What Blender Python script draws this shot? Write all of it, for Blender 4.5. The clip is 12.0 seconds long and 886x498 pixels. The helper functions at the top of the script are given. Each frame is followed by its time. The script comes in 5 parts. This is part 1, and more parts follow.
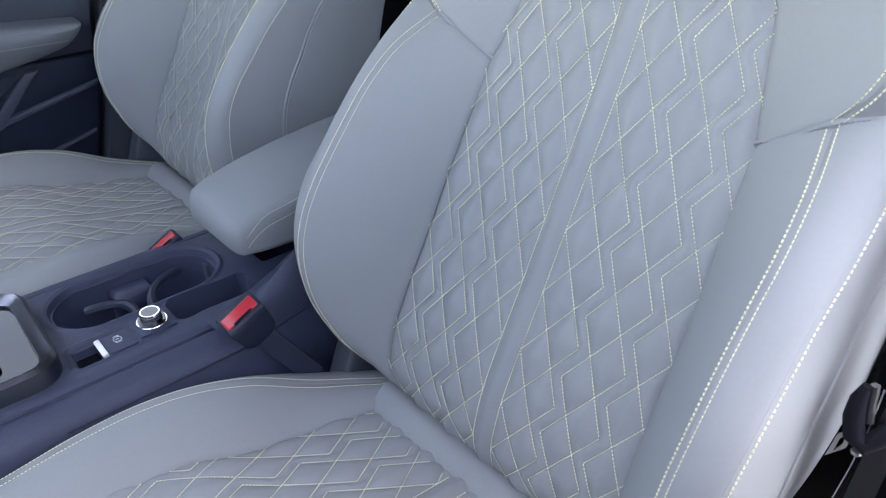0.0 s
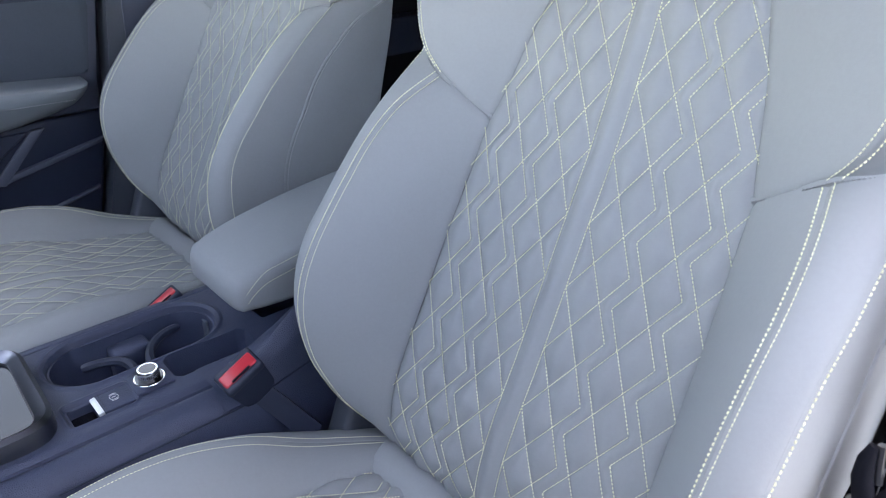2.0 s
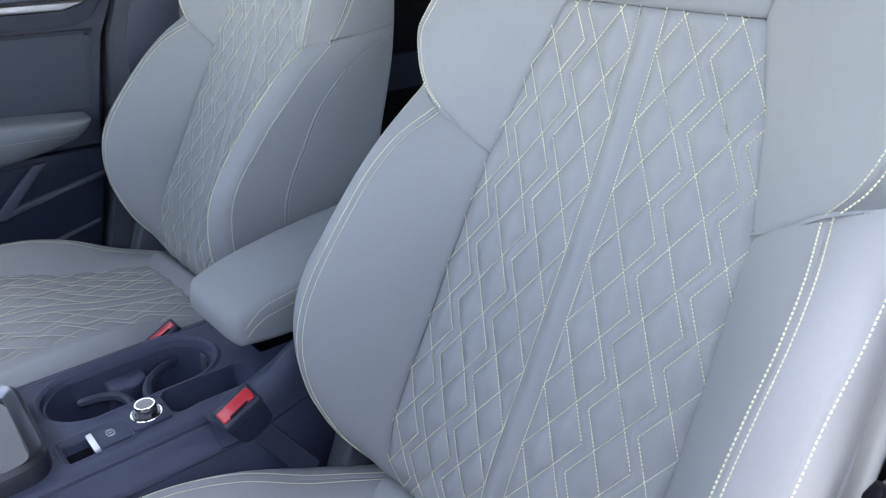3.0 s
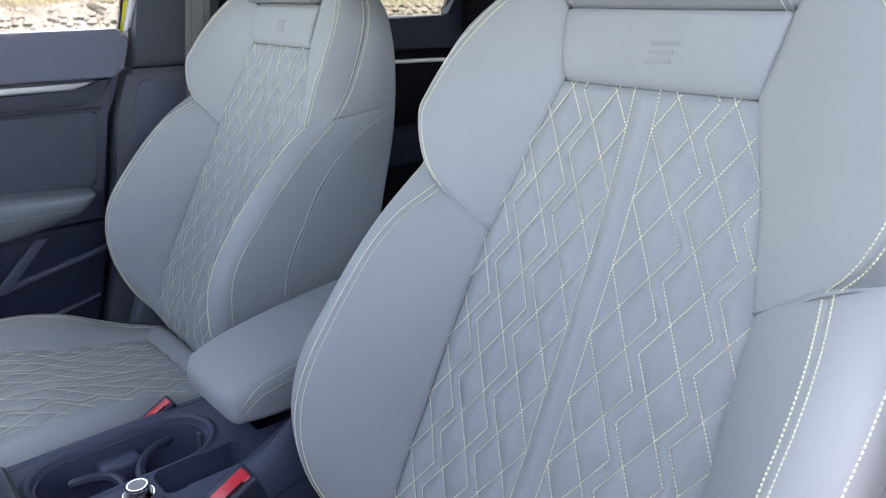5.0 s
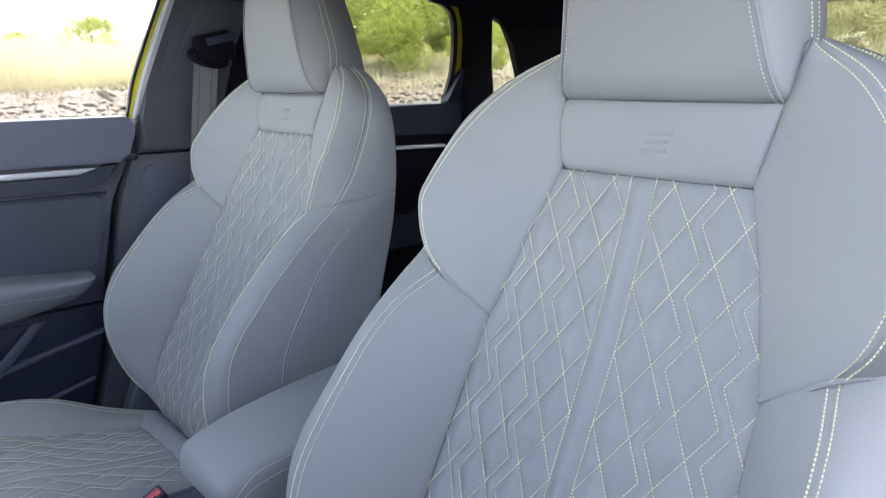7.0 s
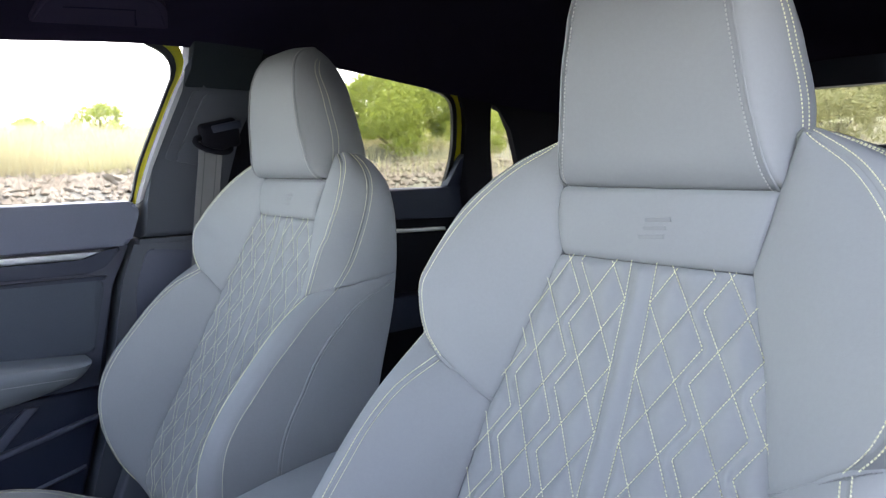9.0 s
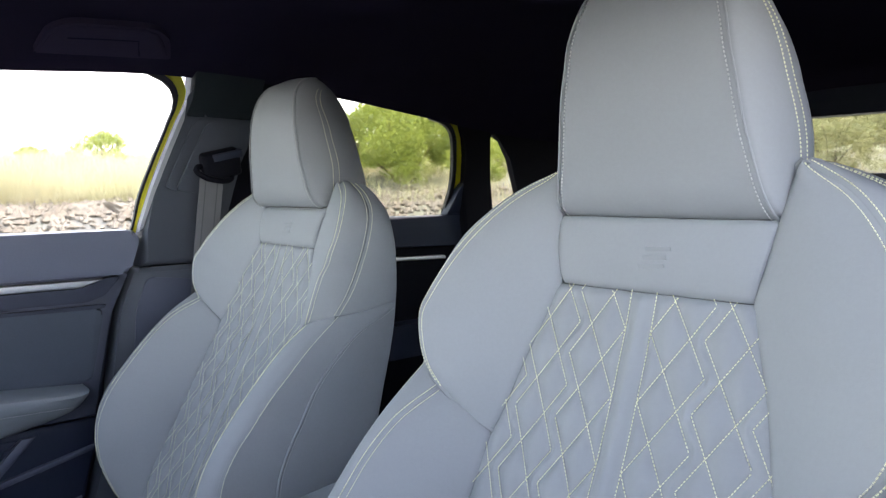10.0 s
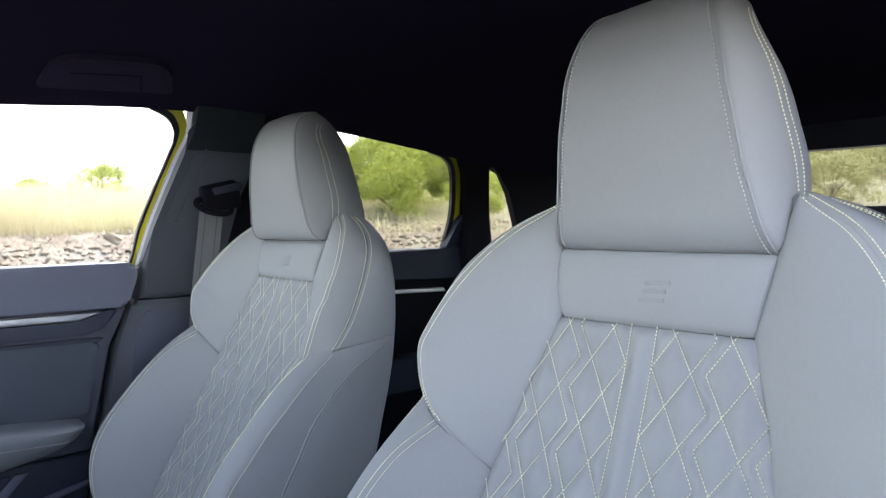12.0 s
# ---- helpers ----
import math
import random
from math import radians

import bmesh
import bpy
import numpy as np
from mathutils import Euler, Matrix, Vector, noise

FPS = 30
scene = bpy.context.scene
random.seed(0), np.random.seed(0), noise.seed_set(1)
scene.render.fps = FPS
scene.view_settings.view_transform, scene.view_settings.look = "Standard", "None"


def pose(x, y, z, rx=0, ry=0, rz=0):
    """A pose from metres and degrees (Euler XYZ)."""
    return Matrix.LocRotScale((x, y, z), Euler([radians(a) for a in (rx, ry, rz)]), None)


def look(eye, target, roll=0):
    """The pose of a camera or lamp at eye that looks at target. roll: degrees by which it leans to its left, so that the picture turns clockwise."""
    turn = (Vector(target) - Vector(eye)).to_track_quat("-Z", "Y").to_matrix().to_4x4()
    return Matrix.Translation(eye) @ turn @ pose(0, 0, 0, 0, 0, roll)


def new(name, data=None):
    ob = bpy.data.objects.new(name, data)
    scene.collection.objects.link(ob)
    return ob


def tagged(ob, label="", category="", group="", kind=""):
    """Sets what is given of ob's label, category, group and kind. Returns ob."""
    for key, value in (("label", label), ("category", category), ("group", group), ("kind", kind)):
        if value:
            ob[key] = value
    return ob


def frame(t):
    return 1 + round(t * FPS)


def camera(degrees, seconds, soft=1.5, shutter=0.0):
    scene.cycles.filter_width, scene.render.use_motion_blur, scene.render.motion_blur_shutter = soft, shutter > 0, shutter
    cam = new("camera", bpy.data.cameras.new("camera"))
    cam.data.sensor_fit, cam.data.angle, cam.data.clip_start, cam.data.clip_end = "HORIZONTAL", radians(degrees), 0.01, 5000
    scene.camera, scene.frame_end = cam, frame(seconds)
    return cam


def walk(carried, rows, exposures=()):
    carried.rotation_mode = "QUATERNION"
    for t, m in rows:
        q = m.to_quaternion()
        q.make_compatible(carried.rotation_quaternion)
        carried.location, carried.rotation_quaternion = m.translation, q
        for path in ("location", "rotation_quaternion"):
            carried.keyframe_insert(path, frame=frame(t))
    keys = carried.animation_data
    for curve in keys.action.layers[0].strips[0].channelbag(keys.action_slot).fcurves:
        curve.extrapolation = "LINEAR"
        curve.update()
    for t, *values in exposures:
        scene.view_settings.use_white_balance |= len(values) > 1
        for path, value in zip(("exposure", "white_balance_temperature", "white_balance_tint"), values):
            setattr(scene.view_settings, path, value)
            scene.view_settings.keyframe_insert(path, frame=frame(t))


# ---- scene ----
cam = camera(63.0, 12.0, soft=0.95)
PATH = [
    (0.0, look((0.3426, -0.6000, 1.0000), (-0.2960, -0.0437, 0.4683), -0.370)),
    (0.5, look((0.3425, -0.5999, 1.0005), (-0.3015, -0.0388, 0.4805), -0.371)),
    (1.0, look((0.3423, -0.5998, 1.0011), (-0.3090, -0.0322, 0.4975), -0.378)),
    (1.5, look((0.3421, -0.5997, 1.0018), (-0.3162, -0.0257, 0.5147), -0.404)),
    (2.0, look((0.3419, -0.5996, 1.0026), (-0.3242, -0.0185, 0.5349), -0.417)),
    (2.5, look((0.3417, -0.5995, 1.0033), (-0.3315, -0.0118, 0.5545), -0.417)),
    (3.0, look((0.3414, -0.5994, 1.0041), (-0.3392, -0.0044, 0.5766), -0.422)),
    (5.0, look((0.3404, -0.5989, 1.0076), (-0.3683, 0.0217, 0.6720), -0.465)),
    (5.5, look((0.3402, -0.5987, 1.0085), (-0.3751, 0.0274, 0.6979), -0.433)),
    (6.0, look((0.3399, -0.5986, 1.0095), (-0.3809, 0.0341, 0.7263), -0.479)),
    (6.5, look((0.3396, -0.5984, 1.0104), (-0.3867, 0.0391, 0.7534), -0.389)),
    (7.0, look((0.3393, -0.5983, 1.0114), (-0.3922, 0.0442, 0.7832), -0.381)),
    (9.0, look((0.3382, -0.5977, 1.0153), (-0.4073, 0.0583, 0.8971), -0.476)),
    (9.5, look((0.3380, -0.5976, 1.0161), (-0.4090, 0.0603, 0.9200), -0.482)),
    (10.0, look((0.3378, -0.5975, 1.0167), (-0.4102, 0.0614, 0.9366), -0.462)),
    (10.5, look((0.3377, -0.5974, 1.0170), (-0.4107, 0.0623, 0.9483), -0.350)),
    (11.0, look((0.3376, -0.5974, 1.0174), (-0.4110, 0.0630, 0.9594), -0.327)),
    (11.5, look((0.3375, -0.5973, 1.0178), (-0.4115, 0.0636, 0.9699), -0.356)),
    (12.0, look((0.3374, -0.5972, 1.0182), (-0.4114, 0.0646, 0.9822), -0.454)),
]
cam.data.dof.use_dof, cam.data.dof.focus_distance, cam.data.dof.aperture_fstop = True, 0.75, 12.0
walk(cam, PATH, exposures=[(0.0, 3.00, 7080, 19), (3.0, 3.00, 7080, 19), (6.0, 2.90, 7080, 19), (9.0, 2.80, 7080, 19), (12.0, 2.76, 7080, 19)])

# ---- world and light ----
world = bpy.data.worlds.new("sky")
scene.world = world
world.use_nodes = True
wn = world.node_tree
wn.nodes.clear()
sky = wn.nodes.new("ShaderNodeTexSky")
sky.sky_type = "NISHITA"
sky.sun_disc = False
sky.sun_elevation = radians(69)
sky.sun_rotation = radians(0)
sky.air_density, sky.dust_density, sky.ozone_density = 1.0, 2.0, 1.0
bgd = wn.nodes.new("ShaderNodeBackground")
bgd.inputs["Strength"].default_value = 0.15
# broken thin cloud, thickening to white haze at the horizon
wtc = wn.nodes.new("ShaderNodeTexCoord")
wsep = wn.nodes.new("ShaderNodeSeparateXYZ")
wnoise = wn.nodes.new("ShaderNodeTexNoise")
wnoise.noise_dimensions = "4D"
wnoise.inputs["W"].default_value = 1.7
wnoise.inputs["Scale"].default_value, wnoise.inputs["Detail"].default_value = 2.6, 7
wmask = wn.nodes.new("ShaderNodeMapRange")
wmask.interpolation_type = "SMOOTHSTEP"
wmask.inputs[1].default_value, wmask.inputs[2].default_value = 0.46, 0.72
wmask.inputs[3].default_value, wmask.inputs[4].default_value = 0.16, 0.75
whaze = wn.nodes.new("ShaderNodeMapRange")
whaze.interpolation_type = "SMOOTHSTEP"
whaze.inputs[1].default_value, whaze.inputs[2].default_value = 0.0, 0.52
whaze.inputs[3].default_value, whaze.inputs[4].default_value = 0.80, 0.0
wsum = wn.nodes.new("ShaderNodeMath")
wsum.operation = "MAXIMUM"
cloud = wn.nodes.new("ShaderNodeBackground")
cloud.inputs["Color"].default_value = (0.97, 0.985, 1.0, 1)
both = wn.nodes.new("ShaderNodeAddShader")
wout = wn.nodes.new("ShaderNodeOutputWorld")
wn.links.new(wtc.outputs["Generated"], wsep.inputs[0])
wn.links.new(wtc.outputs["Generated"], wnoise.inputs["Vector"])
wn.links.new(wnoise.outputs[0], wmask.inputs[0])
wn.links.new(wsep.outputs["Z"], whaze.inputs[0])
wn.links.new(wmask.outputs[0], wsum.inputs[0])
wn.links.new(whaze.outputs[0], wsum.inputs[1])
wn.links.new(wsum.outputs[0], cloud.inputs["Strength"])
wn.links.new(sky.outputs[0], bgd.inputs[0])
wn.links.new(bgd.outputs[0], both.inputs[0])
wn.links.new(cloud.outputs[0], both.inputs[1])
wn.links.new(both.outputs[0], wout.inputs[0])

sun = new("sun", bpy.data.lights.new("sun", "SUN"))
sun.data.energy, sun.data.angle, sun.data.color = 1.4, radians(15), (1.0, 0.96, 0.9)
sun.matrix_world = look((0.0, 0.6, 1.6), (0, 0, 0))


# ---- materials ----
def material(name, color, rough=0.5, metal=0.0, grain=0.0, grain_scale=900.0, grain_kind="noise", spread=0.06,
             spread_scale=14.0, coat=0.0, spec=0.5, dirt=None, dirt_scale=3.0, dirt_mix=0.5):
    """A surface with colour variation at two scales and a fine relief."""
    m = bpy.data.materials.new(name)
    m.use_nodes = True
    nt = m.node_tree
    b = nt.nodes["Principled BSDF"]
    tc = nt.nodes.new("ShaderNodeTexCoord")
    n1 = nt.nodes.new("ShaderNodeTexNoise")
    n1.inputs["Scale"].default_value, n1.inputs["Detail"].default_value = spread_scale, 6
    n2 = nt.nodes.new("ShaderNodeTexNoise")
    n2.inputs["Scale"].default_value, n2.inputs["Detail"].default_value = spread_scale * 22, 3
    for n in (n1, n2):
        nt.links.new(tc.outputs["Object"], n.inputs["Vector"])
    add = nt.nodes.new("ShaderNodeMath")
    nt.links.new(n1.outputs[0], add.inputs[0])
    nt.links.new(n2.outputs[0], add.inputs[1])
    ramp = nt.nodes.new("ShaderNodeMapRange")
    ramp.inputs[1].default_value, ramp.inputs[2].default_value = 0.6, 1.4
    ramp.inputs[3].default_value, ramp.inputs[4].default_value = 1 - spread, 1 + spread
    nt.links.new(add.outputs[0], ramp.inputs[0])
    mul = nt.nodes.new("ShaderNodeVectorMath")
    mul.operation = "SCALE"
    mul.inputs[0].default_value = color
    nt.links.new(ramp.outputs[0], mul.inputs["Scale"])
    out = mul.outputs[0]
    if dirt:
        n3 = nt.nodes.new("ShaderNodeTexNoise")
        n3.inputs["Scale"].default_value, n3.inputs["Detail"].default_value = dirt_scale, 8
        nt.links.new(tc.outputs["Object"], n3.inputs["Vector"])
        mr = nt.nodes.new("ShaderNodeMapRange")
        mr.inputs[1].default_value, mr.inputs[2].default_value = 0.42, 0.62
        mr.inputs[4].default_value = dirt_mix
        nt.links.new(n3.outputs[0], mr.inputs[0])
        mix = nt.nodes.new("ShaderNodeMix")
        mix.data_type = "RGBA"
        mix.inputs["B"].default_value = (*dirt, 1)
        for s in mix.inputs:
            if s.name == "A" and s.type == "RGBA":
                nt.links.new(out, s)
            if s.name == "B" and s.type == "RGBA":
                s.default_value = (*dirt, 1)
        nt.links.new(mr.outputs[0], mix.inputs[0])
        out = [s for s in mix.outputs if s.type == "RGBA"][0]
    nt.links.new(out, b.inputs["Base Color"])
    b.inputs["Roughness"].default_value = rough
    b.inputs["Metallic"].default_value = metal
    b.inputs["Coat Weight"].default_value = coat
    b.inputs["Coat Roughness"].default_value = 0.05
    b.inputs["Specular IOR Level"].default_value = spec
    if grain:
        if grain_kind == "voronoi":
            g = nt.nodes.new("ShaderNodeTexVoronoi")
            g.feature = "SMOOTH_F1"
        else:
            g = nt.nodes.new("ShaderNodeTexNoise")
            g.inputs["Detail"].default_value = 4
        g.inputs["Scale"].default_value = grain_scale
        nt.links.new(tc.outputs["Object"], g.inputs["Vector"])
        bump = nt.nodes.new("ShaderNodeBump")
        bump.inputs["Strength"].default_value = grain
        bump.inputs["Distance"].default_value = 0.0006
        nt.links.new(g.outputs[0], bump.inputs["Height"])
        nt.links.new(bump.outputs[0], b.inputs["Normal"])
    return m


LEATHER = material("grey_leather", (0.303, 0.322, 0.326), 0.58, grain=0.10, grain_scale=1100, grain_kind="voronoi", spread=0.03, spec=0.32)
LEATHER_DOOR = material("armrest_leather", (0.200, 0.224, 0.244), 0.6, grain=0.22, grain_scale=1100, grain_kind="voronoi", spread=0.03, spec=0.4)
THREAD = material("lime_thread", (0.86, 0.86, 0.60), 0.7, spread=0.06, spread_scale=90)
# same lime thread dimmed for the passenger seat, its shade put in the colour
THREAD_SHADED = material("shaded_lime_thread", (0.72, 0.73, 0.54), 0.7, spread=0.06, spread_scale=90)
THREAD_GREY = material("grey_thread", (0.26, 0.27, 0.28), 0.7, spread=0.08, spread_scale=90)
SOFT = material("soft_plastic", (0.072, 0.083, 0.118), 0.45, grain=0.35, grain_scale=900, grain_kind="voronoi", spread=0.05)
CONSOLE = material("console_plastic", (0.047, 0.058, 0.100), 0.5, grain=0.9, grain_scale=900, grain_kind="voronoi", spread=0.06)
SOFT_DARK = material("dark_plastic", (0.020, 0.027, 0.050), 0.5, grain=0.35, grain_scale=900, grain_kind="voronoi", spread=0.06)
PANEL = material("door_insert_cloth", (0.064, 0.079, 0.102), 0.8, grain=0.4, grain_scale=1500, spread=0.06)
THREAD_PALE = material("pale_grey_thread", (0.50, 0.51, 0.50), 0.7, spread=0.08, spread_scale=90)
SILL = material("sill_pad_vinyl", (0.138, 0.154, 0.205), 0.40, grain=0.35, grain_scale=900, grain_kind="voronoi", spread=0.05)
SEAL_GREY = material("grey_weatherstrip", (0.52, 0.53, 0.55), 0.6, spread=0.05)
BLACK_TRIM = material("black_pillar_trim", (0.007, 0.0075, 0.012), 0.75, grain=0.3, grain_scale=900, spread=0.05, spec=0.15)
# near-black for belt, panel, sill and pillar, far darker than the left side
MATTE_BLACK = material("matte_black", (0.005, 0.005, 0.007), 0.95, grain=0.4, grain_scale=1600, spread=0.1, spec=0.05)
PILLAR = material("pillar_plastic", (0.072, 0.083, 0.102), 0.62, grain=0.35, grain_scale=900, grain_kind="voronoi", spread=0.04)
HEADLINER = material("black_headliner_cloth", (0.0195, 0.0165, 0.0310), 0.95, grain=0.3, grain_scale=1300, spread=0.08, spec=0.0)
PILLAR_CLOTH = material("pillar_cloth", (0.023, 0.031, 0.036), 0.8, grain=0.3, grain_scale=1300, spread=0.08, spec=0.2)
# headliner tone lightened, in place of the shading that sets the handle off
HANDLE = material("lightened_handle_plastic", (0.0330, 0.0280, 0.0490), 0.9, grain=0.2, grain_scale=900, spread=0.05, spec=0.0)
CARPET = material("black_carpet", (0.014, 0.014, 0.016), 1.0, grain=0.8, grain_scale=700, spread=0.2, spread_scale=30)
GLOSS = material("gloss_black", (0.006, 0.006, 0.009), 0.03, spread=0.02, coat=0.0, spec=0.5)
CHROME = material("chrome", (0.75, 0.76, 0.78), 0.12, metal=1.0, spread=0.02)
SATIN = material("satin_aluminium", (0.72, 0.73, 0.75), 0.45, metal=1.0, grain=0.05, grain_scale=600, spread=0.04)
GUNMETAL = material("gunmetal_frame", (0.17, 0.175, 0.20), 0.28, metal=1.0, spread=0.04)
BRIGHT = material("bright_metal_tab", (0.92, 0.92, 0.92), 0.4, metal=0.5, spread=0.02)
RED = material("red_button", (0.62, 0.035, 0.05), 0.3, spread=0.05, coat=0.3)
RUBBER = material("rubber_seal", (0.012, 0.012, 0.013), 0.6, spread=0.1)
YELLOW = material("yellow_paint", (0.62, 0.58, 0.02), 0.3, spread=0.03, coat=0.6)
WEBBING = material("belt_webbing", (0.180, 0.184, 0.188), 0.75, grain=0.5, grain_scale=1600, spread=0.06, spread_scale=60)
WEBBING_LINE = material("belt_webbing_line", (0.125, 0.128, 0.132), 0.8, spread=0.06)
STEEL = material("brushed_steel", (0.35, 0.35, 0.36), 0.35, metal=1.0, spread=0.06)
WHITE_MARK = material("white_print", (0.75, 0.75, 0.75), 0.5, spread=0.02)
SOIL = material("dry_soil", (0.145, 0.138, 0.124), 0.95, grain=0.6, grain_scale=60, spread=0.25, spread_scale=1.2, dirt=(0.165, 0.162, 0.120), dirt_scale=0.35, dirt_mix=0.8)
ROCK = material("pale_rock", (0.225, 0.190, 0.155), 0.9, grain=0.8, grain_scale=40, spread=0.3, spread_scale=6, dirt=(0.16, 0.125, 0.095), dirt_scale=2.0, dirt_mix=0.7)
GRASS = material("dry_grass", (0.54, 0.48, 0.32), 0.85, spread=0.3, spread_scale=0.8, dirt=(0.42, 0.42, 0.20), dirt_scale=0.5, dirt_mix=0.6)
LEAF = material("shrub_leaf", (0.30, 0.36, 0.075), 0.6, spread=0.35, spread_scale=3.0, dirt=(0.34, 0.37, 0.09), dirt_scale=5.0, dirt_mix=0.6)
LEAF_DULL = material("dry_shrub_leaf", (0.27, 0.275, 0.125), 0.7, spread=0.35, spread_scale=3.0, dirt=(0.36, 0.34, 0.18), dirt_scale=4.0, dirt_mix=0.6)
BARK = material("bark", (0.12, 0.09, 0.06), 0.95, grain=0.8, grain_scale=50, spread=0.3)


def let_light_through(m, share):
    """Thin blades and leaves pass on part of the light that falls on their far side."""
    nt = m.node_tree
    b = nt.nodes["Principled BSDF"]
    o = [n for n in nt.nodes if n.type == "OUTPUT_MATERIAL"][0]
    t = nt.nodes.new("ShaderNodeBsdfTranslucent")
    x = nt.nodes.new("ShaderNodeMixShader")
    x.inputs[0].default_value = share
    nt.links.new(b.inputs["Base Color"].links[0].from_socket, t.inputs["Color"])
    nt.links.new(b.outputs[0], x.inputs[1])
    nt.links.new(t.outputs[0], x.inputs[2])
    nt.links.new(x.outputs[0], o.inputs["Surface"])


let_light_through(LEAF, 0.45)
let_light_through(LEAF_DULL, 0.4)
let_light_through(GRASS, 0.4)


def glass_material(tint=(0.9, 0.93, 0.9, 1)):
    m = bpy.data.materials.new("window_glass")
    m.use_nodes = True
    nt = m.node_tree
    nt.nodes.clear()
    o = nt.nodes.new("ShaderNodeOutputMaterial")
    t = nt.nodes.new("ShaderNodeBsdfTransparent")
    t.inputs[0].default_value = tint
    g = nt.nodes.new("ShaderNodeBsdfGlossy")
    g.inputs["Roughness"].default_value = 0.02
    x = nt.nodes.new("ShaderNodeMixShader")
    x.inputs[0].default_value = 0.06
    nt.links.new(t.outputs[0], x.inputs[1])
    nt.links.new(g.outputs[0], x.inputs[2])
    nt.links.new(x.outputs[0], o.inputs[0])
    return m


GLASS = glass_material()
TINTED = glass_material((0.93, 0.95, 0.94, 1))
REAR_GLASS = glass_material((0.74, 0.76, 0.70, 1))
# blue-grey filter for the unseen right rear pane, cooling the light it passes
DIMMING_GLASS = glass_material((0.66, 0.71, 0.75, 1))


# ---- mesh helpers ----
def mesh(name, verts, faces, mat, smooth=True):
    me = bpy.data.meshes.new(name)
    me.from_pydata([tuple(map(float, v)) for v in verts], [], [tuple(int(i) for i in f) for f in faces])
    me.materials.append(mat)
    if smooth:
        me.polygons.foreach_set("use_smooth", [True] * len(me.polygons))
    me.update()
    return me


def hang(ob, parent):
    if parent is not None:
        ob.parent = parent
    return ob


def part(name, bm, mat, parent=None, label="", smooth=True):
    """Link a bmesh as one mesh object under a thing or a part."""
    me = bpy.data.meshes.new(name)
    bmesh.ops.recalc_face_normals(bm, faces=bm.faces)
    bm.to_mesh(me)
    bm.free()
    me.materials.append(mat)
    if smooth:
        me.polygons.foreach_set("use_smooth", [True] * len(me.polygons))
        me.set_sharp_from_angle(angle=radians(38))
    ob = hang(new(name, me), parent)
    return tagged(ob, label) if label else ob


def thing(name, label, category, at=(0, 0, 0), group=""):
    ob = new(name)
    ob.empty_display_size = 0.05
    ob.location = at
    return tagged(ob, label, category, group)


def spline(table):
    """A smooth curve through rows (key, values...): returns f(keys) -> values."""
    a = np.array(table, float)
    k, v = a[:, 0], a[:, 1:]
    if k[0] > k[-1]:
        k, v = k[::-1], v[::-1]
    d = np.gradient(v, k, axis=0)

    def f(x):
        x = np.clip(np.asarray(x, float), k[0], k[-1])
        i = np.clip(np.searchsorted(k, x) - 1, 0, len(k) - 2)
        h = (k[i + 1] - k[i])[..., None]
        t = ((x - k[i]) / (k[i + 1] - k[i]))[..., None]
        return ((2 * t**3 - 3 * t**2 + 1) * v[i] + (t**3 - 2 * t**2 + t) * h * d[i]
                + (-2 * t**3 + 3 * t**2) * v[i + 1] + (t**3 - t**2) * h * d[i + 1])
    return f


def along(points):
    """A smooth curve through 3D points, by arc length from 0 to 1."""
    p = np.array(points, float)
    s = np.concatenate([[0], np.cumsum(np.linalg.norm(np.diff(p, axis=0), axis=1))])
    return spline(np.column_stack([s / s[-1], p]))


def marks(length, step, edge=True):
    """Parameters 0..1 along a length, closer together next to both ends."""
    e = [0, 0.0012, 0.0026, 0.0045, 0.007, 0.010, 0.014] if edge else [0]
    n = max(3, int((length - 0.03) / step))
    mid = np.linspace(0.018, length - 0.018, n) if edge else np.linspace(0, length, n + 1)[1:-1]
    if edge and length < 0.05:
        mid = np.linspace(0.014, length - 0.014, 5)[1:-1]
    return np.sort(np.concatenate([e, mid, [length - x for x in e[::-1]]]) / length)


def normals(P):
    du = np.gradient(P, axis=0)
    dv = np.gradient(P, axis=1)
    n = np.cross(du, dv)
    return n / np.maximum(np.linalg.norm(n, axis=2, keepdims=True), 1e-12)


def border(P):
    """Distance in metres from each grid point to the four sides."""
    su = np.concatenate([np.zeros((1, P.shape[1])), np.cumsum(np.linalg.norm(np.diff(P, axis=0), axis=2), axis=0)])
    sv = np.concatenate([np.zeros((P.shape[0], 1)), np.cumsum(np.linalg.norm(np.diff(P, axis=1), axis=2), axis=1)], axis=1)
    return su, su[-1:] - su, sv, sv[:, -1:] - sv


def grid_faces(n, m, flip=False):
    i, j = np.meshgrid(np.arange(n - 1), np.arange(m - 1), indexing="ij")
    a = (i * m + j).ravel()
    q = np.stack([a, a + m, a + m + 1, a + 1], 1)
    return q[:, ::-1] if flip else q


